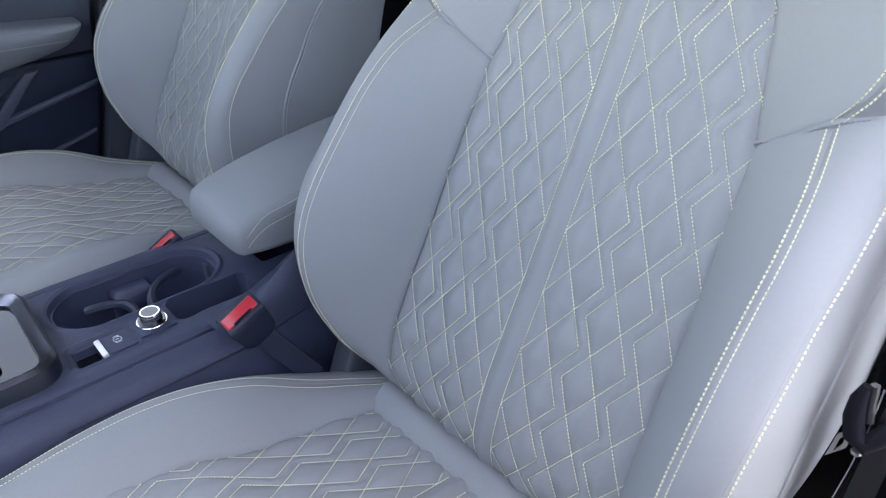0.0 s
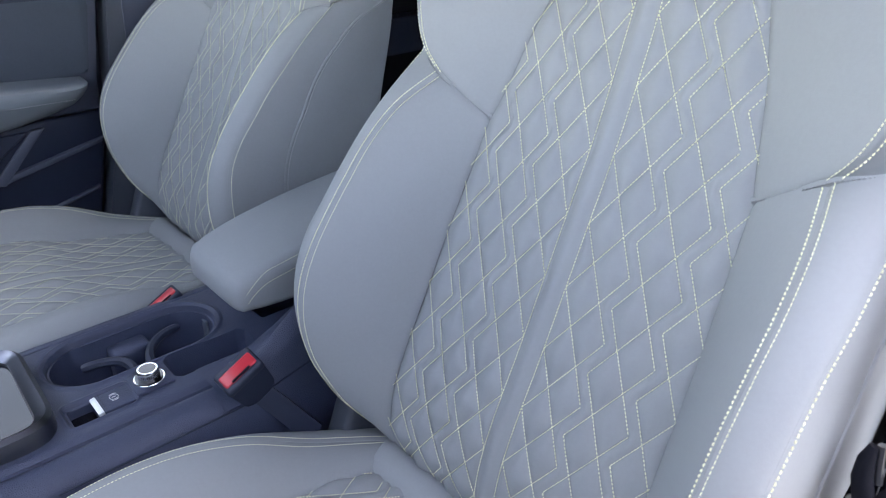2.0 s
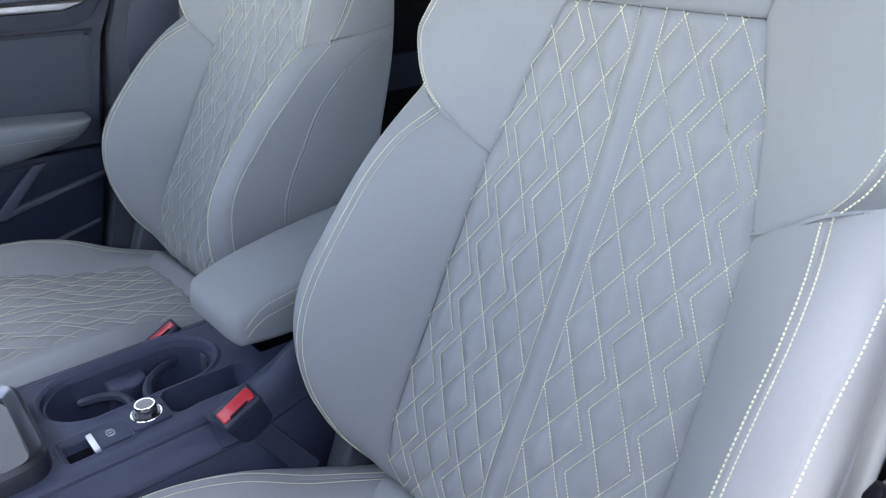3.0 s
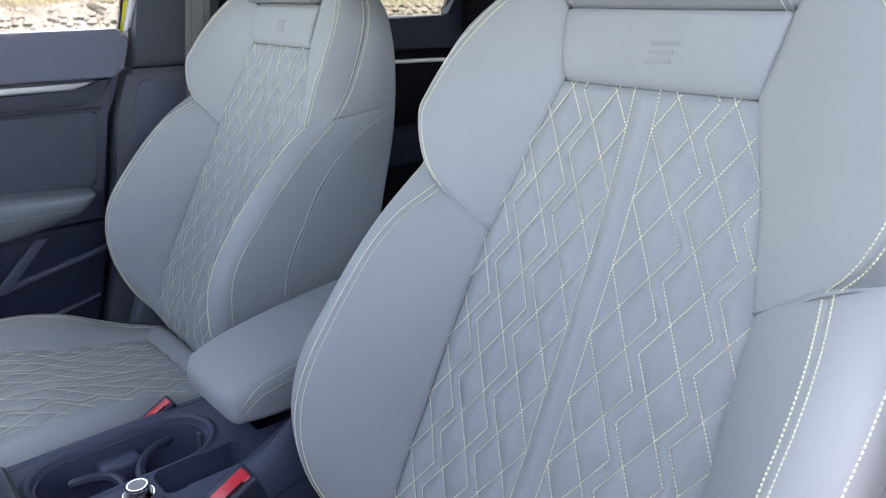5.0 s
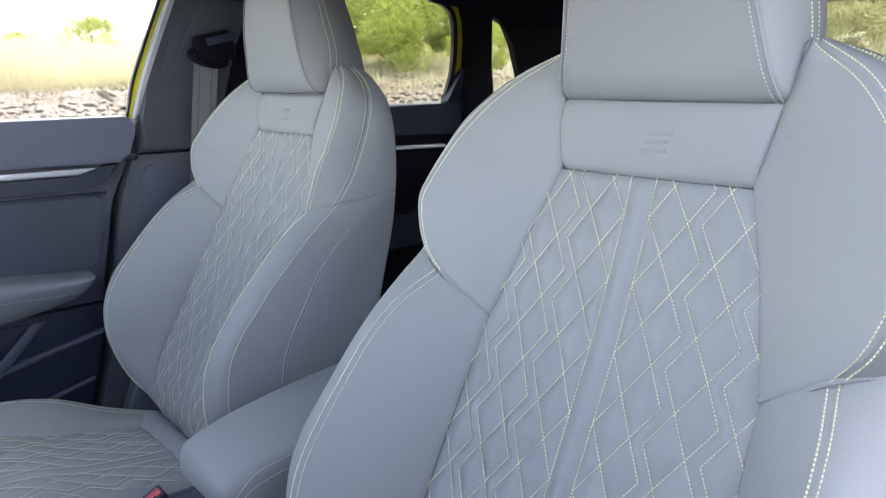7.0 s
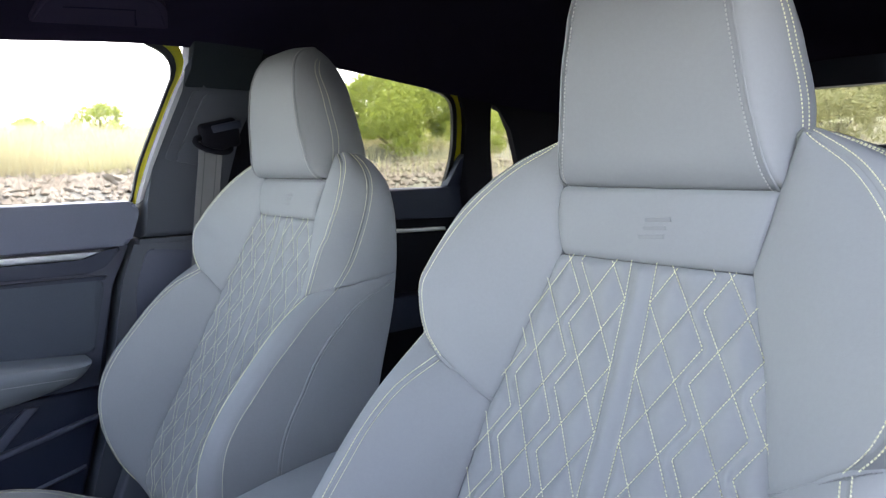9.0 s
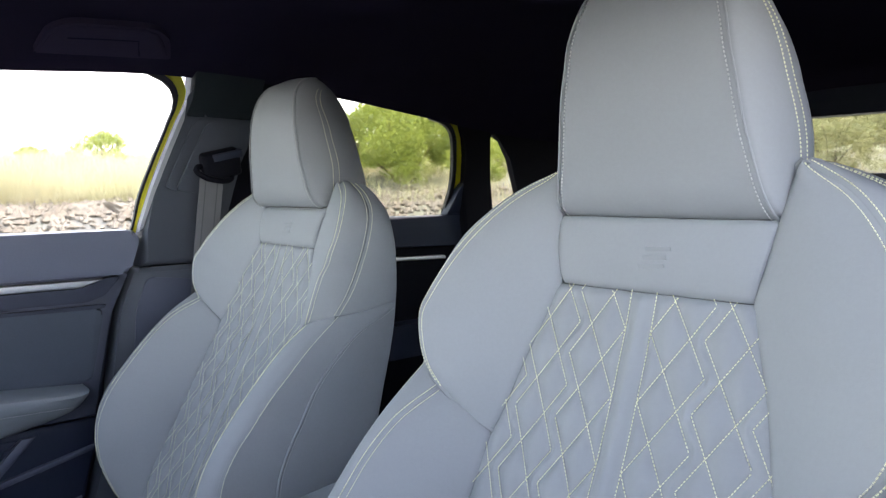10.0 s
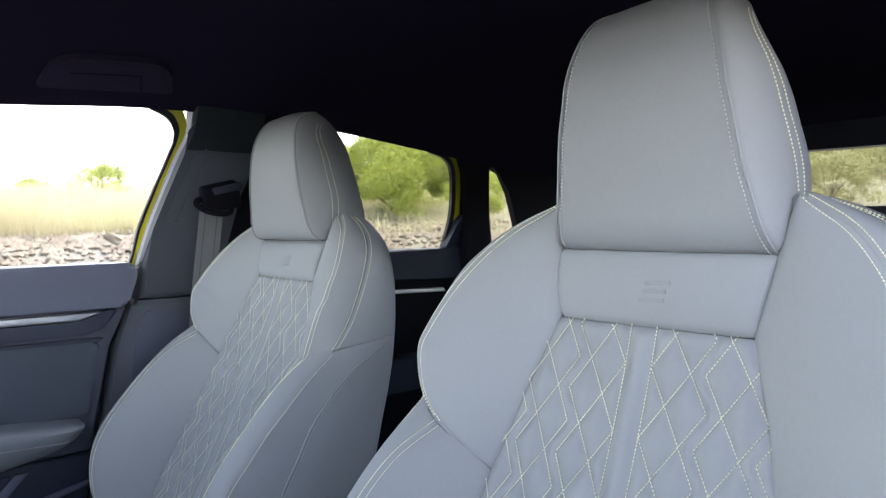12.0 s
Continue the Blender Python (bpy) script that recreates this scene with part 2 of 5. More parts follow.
def patch(name, S, lengths, mat, parent, flip=False, relief=None, step=0.006, seam=0.0014, sides="lrbt", label=""):
    """A stuffed panel over S(u, v): its edges roll inwards along the seams and turn under."""
    U, V = np.meshgrid(marks(lengths[0], step), marks(lengths[1], step), indexing="ij")
    P = S(U, V)
    N = normals(P) * (-1 if flip else 1)
    d = [x for x, s in zip(border(P), "lrbt") if s in sides]
    off = np.zeros(P.shape[:2])
    for x in d:
        off -= seam * np.exp(-((x / 0.0032) ** 1.5))
    if relief is not None:
        off = off + relief(P)
    P = P + N * off[..., None]
    # the hem: two more rings, turned under along the whole edge
    n, m = P.shape[:2]
    ring = [(i, 0) for i in range(n)] + [(n - 1, j) for j in range(1, m)] + [(i, m - 1) for i in range(n - 2, -1, -1)] + [(0, j) for j in range(m - 2, 0, -1)]
    verts = list(P.reshape(-1, 3))
    faces = [tuple(f) for f in grid_faces(n, m, flip)]
    base = len(verts)
    for i, j in ring:
        verts.append(P[i, j] - N[min(max(i, 3), n - 4), min(max(j, 3), m - 4)] * 0.012)
    k = len(ring)
    for a in range(k):
        b = (a + 1) % k
        ia, ib = ring[a][0] * m + ring[a][1], ring[b][0] * m + ring[b][1]
        f = (ia, ib, base + b, base + a)
        faces.append(f if flip else f[::-1])
    ob = hang(new(name, mesh(name, verts, faces, mat)), parent)
    return tagged(ob, label) if label else ob


def stitches(name, lines, parent, mat=None, pitch=0.0040, length=0.0027, width=0.00075, high=0.0004, label=""):
    """Dashes of fine thread along lines, each a pair (points, normals)."""
    verts, faces = [], []
    for pts, nrm in lines:
        pts, nrm = np.asarray(pts, float), np.asarray(nrm, float)
        if len(pts) < 2:
            continue
        s = np.concatenate([[0], np.cumsum(np.linalg.norm(np.diff(pts, axis=0), axis=1))])
        if s[-1] < pitch:
            continue
        c = np.arange(pitch / 2, s[-1], pitch)
        at = lambda q: np.stack([np.interp(q, s, pts[:, k]) for k in range(3)], 1)
        a, b = at(c - length / 2), at(c + length / 2)
        n = np.stack([np.interp(c, s, nrm[:, k]) for k in range(3)], 1)
        n /= np.linalg.norm(n, axis=1, keepdims=True)
        t = b - a
        t /= np.maximum(np.linalg.norm(t, axis=1, keepdims=True), 1e-9)
        w = np.cross(t, n) * width / 2
        low, top = n * -0.0006, n * high
        ring = [a + w + low, b + w + low, b - w + low, a - w + low,
                a + w * .55 + t * .0004 + top, b + w * .55 - t * .0004 + top, b - w * .55 - t * .0004 + top, a - w * .55 + t * .0004 + top]
        base = len(verts)
        k = len(c)
        for r in ring:
            verts.extend(r)
        for i in range(k):
            v = [base + i + k * q for q in range(8)]
            faces += [(v[4], v[5], v[6], v[7]), (v[0], v[1], v[5], v[4]), (v[1], v[2], v[6], v[5]), (v[2], v[3], v[7], v[6]), (v[3], v[0], v[4], v[7])]
    me = mesh(name, verts, faces, mat or THREAD, smooth=False)
    ob = hang(new(name, me), parent)
    ob["kind"] = "stuff"
    return tagged(ob, label or "pale lime dashed stitching")


def edge_line(S, side, off, lift=0.0004, flip=False, span=(0.0, 1.0), count=240):
    """The line on S that runs off metres inside one side, with its normals."""
    q = np.linspace(span[0], span[1], count)
    r = np.linspace(0, 0.5, 60)
    if side in "lr":
        rr = r if side == "l" else 1 - r
        U, V = np.meshgrid(rr, q, indexing="ij")
    else:
        rr = r if side == "b" else 1 - r
        V, U = np.meshgrid(rr, q, indexing="ij")
    P = S(U, V)
    s = np.concatenate([np.zeros((1, count)), np.cumsum(np.linalg.norm(np.diff(P, axis=0), axis=2), axis=0)])
    par = np.array([np.interp(off, s[:, i], rr) for i in range(count)])
    e = 1e-3
    if side in "lr":
        f = lambda a, b: S(np.clip(par + a, 0, 1)[:, None], np.clip(q + b, 0, 1)[:, None])[:, 0]
    else:
        f = lambda a, b: S(np.clip(q + a, 0, 1)[:, None], np.clip(par + b, 0, 1)[:, None])[:, 0]
    n = np.cross(f(e, 0) - f(-e, 0), f(0, e) - f(0, -e))
    n /= np.maximum(np.linalg.norm(n, axis=1, keepdims=True), 1e-12)
    if flip:
        n = -n
    return f(0, 0) + n * lift, n


def rounded_box(bm, size, at=(0, 0, 0), bevel=0.006, seg=3, m=None):
    r = bmesh.ops.create_cube(bm, size=1)
    vs = r["verts"]
    bmesh.ops.scale(bm, vec=size, verts=vs)
    if bevel:
        es = {e for v in vs for e in v.link_edges}
        g = bmesh.ops.bevel(bm, geom=list(es), offset=bevel, segments=seg, affect="EDGES", profile=0.5)
        vs = list({v for f in g["faces"] for v in f.verts} | {v for v in vs if v.is_valid})
    M = Matrix.Translation(at) @ (m if m is not None else Matrix())
    bmesh.ops.transform(bm, matrix=M, verts=vs)
    return vs


def slab(poly, place, thick, bevel=0.004, seg=2):
    """A bmesh slab: a flat outline (a, b), set in space by place(a, b, depth), with a rounded front rim."""
    bm = bmesh.new()
    front = [bm.verts.new(place(a, b, 0.0)) for a, b in poly]
    back = [bm.verts.new(place(a, b, thick)) for a, b in poly]
    f = bm.faces.new(front)
    bm.faces.new(back[::-1])
    n = len(poly)
    for i in range(n):
        bm.faces.new((front[i], back[i], back[(i + 1) % n], front[(i + 1) % n]))
    if bevel:
        bmesh.ops.bevel(bm, geom=list(f.edges), offset=bevel, segments=seg, affect="EDGES", profile=0.5)
    return bm


def round_outline(poly, radius, seg=6):
    """The outline with each corner rounded; radius may be one number or one per corner."""
    out = []
    n = len(poly)
    rs = radius if isinstance(radius, (list, tuple)) else [radius] * n
    for i in range(n):
        p, a, b = (np.array(poly[k % n], float) for k in (i, i - 1, i + 1))
        if rs[i] <= 0:
            out.append(tuple(p))
            continue
        u, w = a - p, b - p
        lu, lw = np.linalg.norm(u), np.linalg.norm(w)
        r = min(rs[i], lu * .49, lw * .49)
        s, e = p + u / lu * r, p + w / lw * r
        for k in range(seg + 1):
            t = k / seg
            out.append(tuple((1 - t) ** 2 * s + 2 * t * (1 - t) * p + t * t * e))
    return out


def tube(points, radius, seg=8, closed=False):
    """A bmesh tube along points; radius a number or one per point."""
    p = [Vector(q) for q in points]
    rs = radius if isinstance(radius, (list, tuple)) else [radius] * len(p)
    bm = bmesh.new()
    rings = []
    side = None
    for i, q in enumerate(p):
        a, b = p[max(i - 1, 0)], p[min(i + 1, len(p) - 1)]
        if closed:
            a, b = p[i - 1], p[(i + 1) % len(p)]
        t = (b - a).normalized()
        if side is None:
            side = t.orthogonal().normalized()
        side = (side - t * side.dot(t)).normalized()
        up = t.cross(side)
        rings.append([bm.verts.new(q + (side * math.cos(k * 2 * math.pi / seg) + up * math.sin(k * 2 * math.pi / seg)) * rs[i]) for k in range(seg)])
    for i in range(len(rings) - (0 if closed else 1)):
        r0, r1 = rings[i], rings[(i + 1) % len(rings)]
        for k in range(seg):
            bm.faces.new((r0[k], r0[(k + 1) % seg], r1[(k + 1) % seg], r1[k]))
    if not closed:
        bm.faces.new(rings[0][::-1])
        bm.faces.new(rings[-1])
    return bm


# ---- front seats ----
# Curves of the right-hand half; the seat's middle is x = 0, its front faces -y.
A_LOW = along([(.128, -.2415, .435), (.140, -.250, .46), (.144, -.249, .50), (.143, -.229, .56), (.141, -.2005, .62), (.139, -.1735, .68), (.135, -.1465, .74), (.132, -.1243, .789)])
B_LOW = along([(.148, -.238, .44), (.165, -.251, .46), (.178, -.269, .48), (.186, -.283, .50), (.194, -.297, .53), (.200, -.307, .56), (.204, -.311, .59), (.206, -.310, .62), (.207, -.302, .65),
               (.207, -.287, .68), (.206, -.267, .71), (.205, -.244, .74), (.204, -.219, .77), (.199, -.187, .80), (.186, -.142, .827)])
C_LOW = along([(.172, -.215, .43), (.195, -.240, .46), (.213, -.265, .50), (.228, -.285, .55), (.236, -.294, .60), (.238, -.289, .65), (.239, -.275, .68), (.238, -.252, .71), (.237, -.229, .74), (.237, -.202, .77),
               (.235, -.173, .80), (.230, -.121, .843)])
E_LOW = along([(.195, -.130, .42), (.214, -.110, .46), (.231, -.095, .52), (.240, -.072, .60), (.240, -.053, .67), (.237, -.041, .72), (.236, -.022, .82), (.236, -.019, .86)])
A_UP = along([(.132, -.1243, .789), (.127, -.1176, .805), (.113, -.0970, .86), (.094, -.0775, .92), (.0905, -.0735, .932), (.093, -.069, .95), (.097, -.065, .97), (.101, -.060, .991), (.106, -.052, 1.02), (.109, -.046, 1.036)])
W_UP = along([(.186, -.142, .827), (.203, -.147, .85), (.2125, -.146, .875), (.2175, -.140, .90), (.2165, -.132, .912), (.211, -.122, .93), (.204, -.109, .95), (.193, -.096, .97), (.178, -.082, .99), (.155, -.064, 1.012), (.124, -.047, 1.030), (.111, -.042, 1.037)])
W2_UP = along([(.230, -.121, .843), (.236, -.104, .875), (.237, -.088, .915), (.231, -.073, .95), (.219, -.060, .978), (.199, -.048, .997), (.168, -.036, 1.016), (.130, -.026, 1.031), (.112, -.022, 1.037)])
E_UP = along([(.236, -.019, .86), (.236, -.019, .89), (.233, -.022, .947), (.216, -.016, .972), (.192, -.006, .990), (.160, .002, 1.006), (.130, .008, 1.019), (.112, .010, 1.024)])
H_FRONT = along([(.1005, -.050, .990), (.1003, -.061, .9955), (.0985, -.068, 1.003), (.0962, -.0725, 1.012), (.090, -.079, 1.04), (.086, -.083, 1.06), (.083, -.086, 1.08), (.080, -.088, 1.10), (.076, -.089, 1.12), (.073, -.089, 1.14), (.068, -.086, 1.16), (.062, -.080, 1.178),
                 (.057, -.067, 1.194), (.054, -.048, 1.202), (.053, -.030, 1.202)])
H_SIDE = along([(.107, -.034, .995), (.107, -.031, 1.03), (.1055, -.032, 1.06), (.103, -.036, 1.08), (.0995, -.041, 1.10), (.096, -.045, 1.12), (.091, -.050, 1.14), (.084, -.053, 1.157), (.077, -.050, 1.172), (.070, -.040, 1.185), (.064, -.026, 1.193)])
H_BACK = along([(.074, .054, .995), (.077, .048, 1.04), (.076, .035, 1.08), (.072, .022, 1.12), (.066, .013, 1.15), (.060, .003, 1.170), (.054, -.007, 1.185), (.049, -.016, 1.195)])
I_CUSH = along([(.135, -.278, .436), (.145, -.35, .446), (.150, -.418, .459), (.160, -.473, .475), (.165, -.543, .482), (.170, -.65, .490), (.172, -.75, .485), (.172, -.795, .455)])
R_CUSH = along([(.150, -.232, .440), (.175, -.28, .450), (.190, -.32, .462), (.210, -.39, .495), (.220, -.445, .509), (.225, -.488, .512), (.228, -.54, .509), (.228, -.60, .502), (.225, -.70, .490), (.212, -.79, .455)])
O_CUSH = along([(.190, -.190, .40), (.232, -.29, .425), (.248, -.39, .452), (.256, -.49, .466), (.258, -.60, .455), (.250, -.70, .440), (.232, -.80, .410)])
U_CUSH = along([(.200, -.180, .30), (.235, -.29, .30), (.245, -.39, .30), (.250, -.49, .30), (.250, -.60, .30), (.245, -.70, .30), (.228, -.80, .30)])
F_CUSH = along([(.172, -.795, .455), (.170, -.815, .40), (.165, -.815, .30)])

HALF = 0.0175        # half a diamond's width
GAP = 0.0125         # plain channel between the rows of diamonds
BAND = 0.0120        # half of the plain band down the middle
REPEATS = [(-1, .954), (0, .900), (1, .846), (2, .792), (3, .738), (4, .6855), (5, .633), (6, .5815), (7, .5305), (8, .479), (9, .428)]
height_of = spline(REPEATS)                           # height of each repeat of the quilting
repeat_at = spline([(z, v) for v, z in REPEATS])      # and back


BACK = spline([(.43, -.240), (.46, -.250), (.48, -.252), (.50, -.249), (.53, -.241), (.56, -.229), (.62, -.2005), (.68, -.1735), (.74, -.1465), (.80, -.1195), (.86, -.0970), (.90, -.0835), (.935, -.0735)])


def back_y(z):
    return BACK(z)[..., 0]


def quilt_swell(x, v, slope):
    """Swell of the padded fields, 0 at a seam and about 1 between seams; v counts repeats, slope is one repeat in metres."""
    a = np.abs(x)
    k = slope * HALF / math.hypot(HALF, slope / 2)
    swell = 1 - np.exp(-(np.abs(a - BAND) / 0.0060) ** 1.25)
    for s in (1, -1):
        d = np.full(np.shape(a), 1.0)
        for c in range(4):
            t = a - BAND - c * (2 * HALF + GAP)
            q = np.clip(t, 0, 3 * HALF)
            f = v + s * q / (2 * HALF)
            d = np.minimum(d, np.hypot((f - np.round(f)) * k, (t - q) * 1.6))
        swell = swell * (1 - np.exp(-(d / 0.0060) ** 1.25))
    return swell


def quilt_lines(v0, v1, width):
    """The quilting seams as polylines of (x, v), cut off at the panel's half width(v)."""
    out = []
    for sg in (1, -1):
        q = np.linspace(v0, v1, 400)
        out.append(np.column_stack([np.full(400, sg * BAND), q]))
        for c in range(4):
            o = BAND + c * (2 * HALF + GAP)
            for i in range(int(math.floor(v0)) - 4, int(math.ceil(v1)) + 4):
                for dr in (1, -1):
                    t = np.linspace(0, 3 * HALF, 60)
                    x, v = o + t, i + dr * t / (2 * HALF)
                    ok = (v > v0) & (v < v1) & (x < width(v) - 0.0008)
                    if ok.sum() > 3:
                        out.append(np.column_stack([sg * x[ok], v[ok]]))
    return out


def ruled(c0, c1, bulge=0.0, sg=1, power=1.0):
    """The surface from curve c0 to c1, arched by bulge metres."""
    def S(u, v):
        p, q = c0(v), c1(v)
        d = q - p
        e = 1e-3
        t = c0(np.clip(v + e, 0, 1)) - c0(np.clip(v - e, 0, 1)) + c1(np.clip(v + e, 0, 1)) - c1(np.clip(v - e, 0, 1))
        n = np.cross(d, t)
        n = n / np.maximum(np.linalg.norm(n, axis=-1, keepdims=True), 1e-9)
        r = p + d * u[..., None] + n * (bulge * np.sin(np.pi * u) ** power)[..., None]
        return r * np.array([sg, 1, 1])
    return S


def across(c, arch):
    """The surface from a curve's mirror image to the curve itself; arch(u, v) gives an offset."""
    def S(u, v):
        p = c(v)
        r = p.copy()
        r[..., 0] = p[..., 0] * (2 * u - 1)
        return r + arch(u, v)
    return S


def build_seat(puff=0.0060, thread=0.00072, yarn=THREAD):
    """puff: height of the quilting's cushions; thread: width of its stitches; yarn: their colour."""
    seat = thing("car_seat", "pale grey leather sport seat with lime diamond quilting and fixed headrest", "car seat", (0, 0, 0), "front seats")
    # quilted middle of the backrest
    wa = spline([(.43, .128), (.46, .140), (.50, .144), (.56, .143), (.62, .141), (.68, .139), (.74, .135), (.789, .132), (.805, .127), (.86, .113), (.92, .094), (.932, .0905)])
    z0, z1 = 0.432, 0.9310

    def S(u, v):
        z = z0 + (z1 - z0) * v
        x = (2 * u - 1) * (wa(z)[..., 0] + 0.0040)
        return np.stack([x, back_y(z) - 0.0015 - 0.0010 * (1 - (2 * u - 1) ** 2), z], -1)

    def relief(P):
        d = quilt_swell(P[..., 0], repeat_at(P[..., 2])[..., 0], 0.0575)
        e = np.clip((wa(P[..., 2])[..., 0] + 0.001 - np.abs(P[..., 0])) / 0.015, 0, 1) * np.clip((z1 - P[..., 2]) / 0.010, 0, 1)
        return puff * d * e * (2 - e) - 0.25 * puff
    p = patch("quilted_backrest", S, (0.28, 0.54), LEATHER, seat, relief=relief, step=0.0016, seam=0.0022, label="quilted grey leather backrest panel")
    lines = []
    n = np.array([0, -0.918, 0.396])
    for l in quilt_lines(-0.61, 8.75, lambda v: wa(height_of(v)[..., 0])[..., 0] + 0.0045):
        z = height_of(l[:, 1])[..., 0]
        w = wa(z)[..., 0]
        y = back_y(z) - 0.0015 - 0.0010 * (1 - (l[:, 0] / w) ** 2)
        lines.append((np.column_stack([l[:, 0], y, z]) + n * (0.0009 - 0.19 * puff), np.tile(n, (len(z), 1))))
    stitches("quilting_thread", lines, p, yarn, pitch=0.0031, length=0.0021, width=thread)
    # plain panel with the embossed badge
    c = along([(.0910, -.0735, .9300), (.0945, -.069, .95), (.0985, -.065, .97), (.1020, -.061, .9935)])
    S = across(c, lambda u, v: np.stack([0 * u, -0.006 * np.sin(np.pi * v) - 0.002 * np.sin(np.pi * u), 0 * u], -1))
    p = patch("shoulder_panel", S, (0.19, 0.062), LEATHER, seat, seam=0.0024)
    for dx, dz, w in ((.002, .0070, .024), (.0, .0, .022), (-.002, -.0070, .024)):
        bm = bmesh.new()
        rounded_box(bm, (w, .0006, .0042), (dx + .008, -.0751 + (dz * .2), .9605 + dz), .0004, 1, pose(0, 0, 0, 10, -4, 0))
        part("embossed_bar", bm, LEATHER, p)
    for sg in (1, -1):
        fl = sg < 0
        # lower bolster: the face beside the body, its front roll, its flank
        Si = ruled(A_LOW, B_LOW, 0.004, sg)
        p = patch("bolster", Si, (0.13, 0.42), LEATHER, seat, fl)
        stitches("bolster_thread", [edge_line(Si, "r", 0.0038, flip=fl, span=(.03, .995))], p, pitch=0.0034, length=0.0024, width=0.00066)
        Sf = ruled(B_LOW, C_LOW, 0.004, sg)
        p = patch("bolster_front", Sf, (0.035, 0.45), LEATHER, seat, fl)
        stitches("bolster_thread", [edge_line(Sf, "l", 0.0036, flip=fl, span=(.03, .995))], p, pitch=0.0034, length=0.0024, width=0.00066)
        Ss = ruled(C_LOW, E_LOW, 0.010, sg)
        p = patch("bolster_flank", Ss, (0.2, 0.45), LEATHER, seat, fl)
        stitches("flank_thread", [edge_line(Ss, "l", 0.0045, flip=fl)], p, pitch=0.0038, length=0.0026, width=0.00066)
        m = np.array([sg, 1, 1])
        roll = along([A_LOW(np.array(1.0)), B_LOW(np.array(.985)) * .5 + A_LOW(np.array(1.0)) * .5, B_LOW(np.array(.995)), C_LOW(np.array(.99))])
        bm = tube([tuple((roll(np.array(q)) + np.array([0, .0045, 0])) * m) for q in np.linspace(0, 1, 24)], .0042, 8)
        p = part("seam_roll", bm, LEATHER, seat)
        q = np.array([(roll(np.array(a)) + np.array([0, -.0010, .0012])) * m for a in np.linspace(0, .80, 80)])
        stitches("seam_thread", [(q, np.tile([0, -.92, .39], (80, 1)))], p, THREAD_GREY, pitch=0.0030, length=0.0024, width=0.0011, label="dark grey seam thread")
        # flank seam, a piped line from the back edge down
        q = np.linspace(0, 1, 200)
        zz = spline([(0, .40, .33), (.25, .36, .40), (.5, .34, .62), (.75, .36, .83), (.86, .48, .92), (1, .93, .985)])(q)
        pts = np.array([Ss(np.array([[a]]), np.array([[b]]))[0, 0] for a, b in zz])
        pts[:, 0] += sg * 0.0004
        thread_at = pts + np.array([0, .0038, 0])
        stitches("flank_thread", [(thread_at, np.tile([sg, 0, 0], (200, 1)))], p, THREAD_PALE, pitch=0.0036, length=0.0025, width=0.0009)
        bm = tube([tuple(a - np.array([sg * .001, 0, 0])) for a in pts[::4]], 0.0023, 8)
        part("flank_piping", bm, LEATHER, p)
        # upper shoulder wing
        Wi = ruled(A_UP, W_UP, 0.0045, sg)
        p = patch("shoulder_wing", Wi, (0.12, 0.27), LEATHER, seat, fl)
        stitches("wing_thread", [edge_line(Wi, "r", 0.0048, flip=fl, span=(.01, .985))], p, pitch=0.0034, length=0.0024, width=0.00066)
        Wf = ruled(W_UP, W2_UP, 0.004, sg)
        p = patch("wing_front", Wf, (0.04, 0.29), LEATHER, seat, fl)
        stitches("wing_thread", [edge_line(Wf, "l", 0.0045, flip=fl, span=(.01, .985)), edge_line(Wf, "r", 0.004, flip=fl, span=(.01, .97))], p, pitch=0.0034, length=0.0024, width=0.00066)
        Ws = ruled(W2_UP, E_UP, 0.007, sg)
        p = patch("wing_flank", Ws, (0.09, 0.29), LEATHER, seat, fl)
        stitches("wing_thread", [edge_line(Ws, "l", 0.0045, flip=fl, span=(.01, .97))], p, pitch=0.0034, length=0.0024, width=0.00066)
        # headrest flank
        def Hs(u, v, sg=sg):
            p, q, r = H_FRONT(v), H_SIDE(v), H_BACK(v)
            m, u = 0.42, u[..., None]
            w = p * (u - m) * (u - 1) / m + q * u * (u - 1) / (m * (m - 1)) + r * u * (u - m) / (1 - m)
            return w * np.array([sg, 1, 1])
        p = patch("headrest_flank", Hs, (0.12, 0.26), LEATHER, seat, fl, seam=0.0026)
        bm = tube([tuple(H_FRONT(np.array(q)) * np.array([sg, 1, 1])) for q in np.linspace(0, .97, 60)], .0009, 6)
        part("headrest_seam", bm, LEATHER, p)
        lines = []
        for du in (-.045, .045):
            q = np.linspace(.03, .90, 160)
            f = lambda a, b: Hs(np.full((160, 1), .42 + du + a), (q + b)[:, None])[:, 0]
            nn = np.cross(f(.01, 0) - f(-.01, 0), f(0, .01) - f(0, -.01)) * (-1 if fl else 1)
            nn /= np.linalg.norm(nn, axis=1, keepdims=True)
            lines.append((f(0, 0) + nn * .0004, nn))
        stitches("headrest_thread", lines, p, pitch=0.0032, length=0.0023, width=0.0008)
        # seat cushion
        Ci = ruled(R_CUSH, I_CUSH, 0.006, sg)
        p = patch("cushion_bolster", Ci, (0.08, 0.58), LEATHER, seat, fl)
        stitches("cushion_thread", [edge_line(Ci, "l", 0.0075, flip=fl, span=(.03, .99))], p, pitch=0.0034, length=0.0024, width=0.00066)
        Co = ruled(O_CUSH, R_CUSH, 0.008, sg)
        p = patch("cushion_edge", Co, (0.05, 0.6), LEATHER, seat, fl)
        stitches("cushion_thread", [edge_line(Co, "r", 0.0070, flip=fl, span=(.03, .99))], p, pitch=0.0034, length=0.0024, width=0.00066)
        patch("cushion_flank", ruled(U_CUSH, O_CUSH, 0.006, sg), (0.16, 0.6), LEATHER, seat, fl)
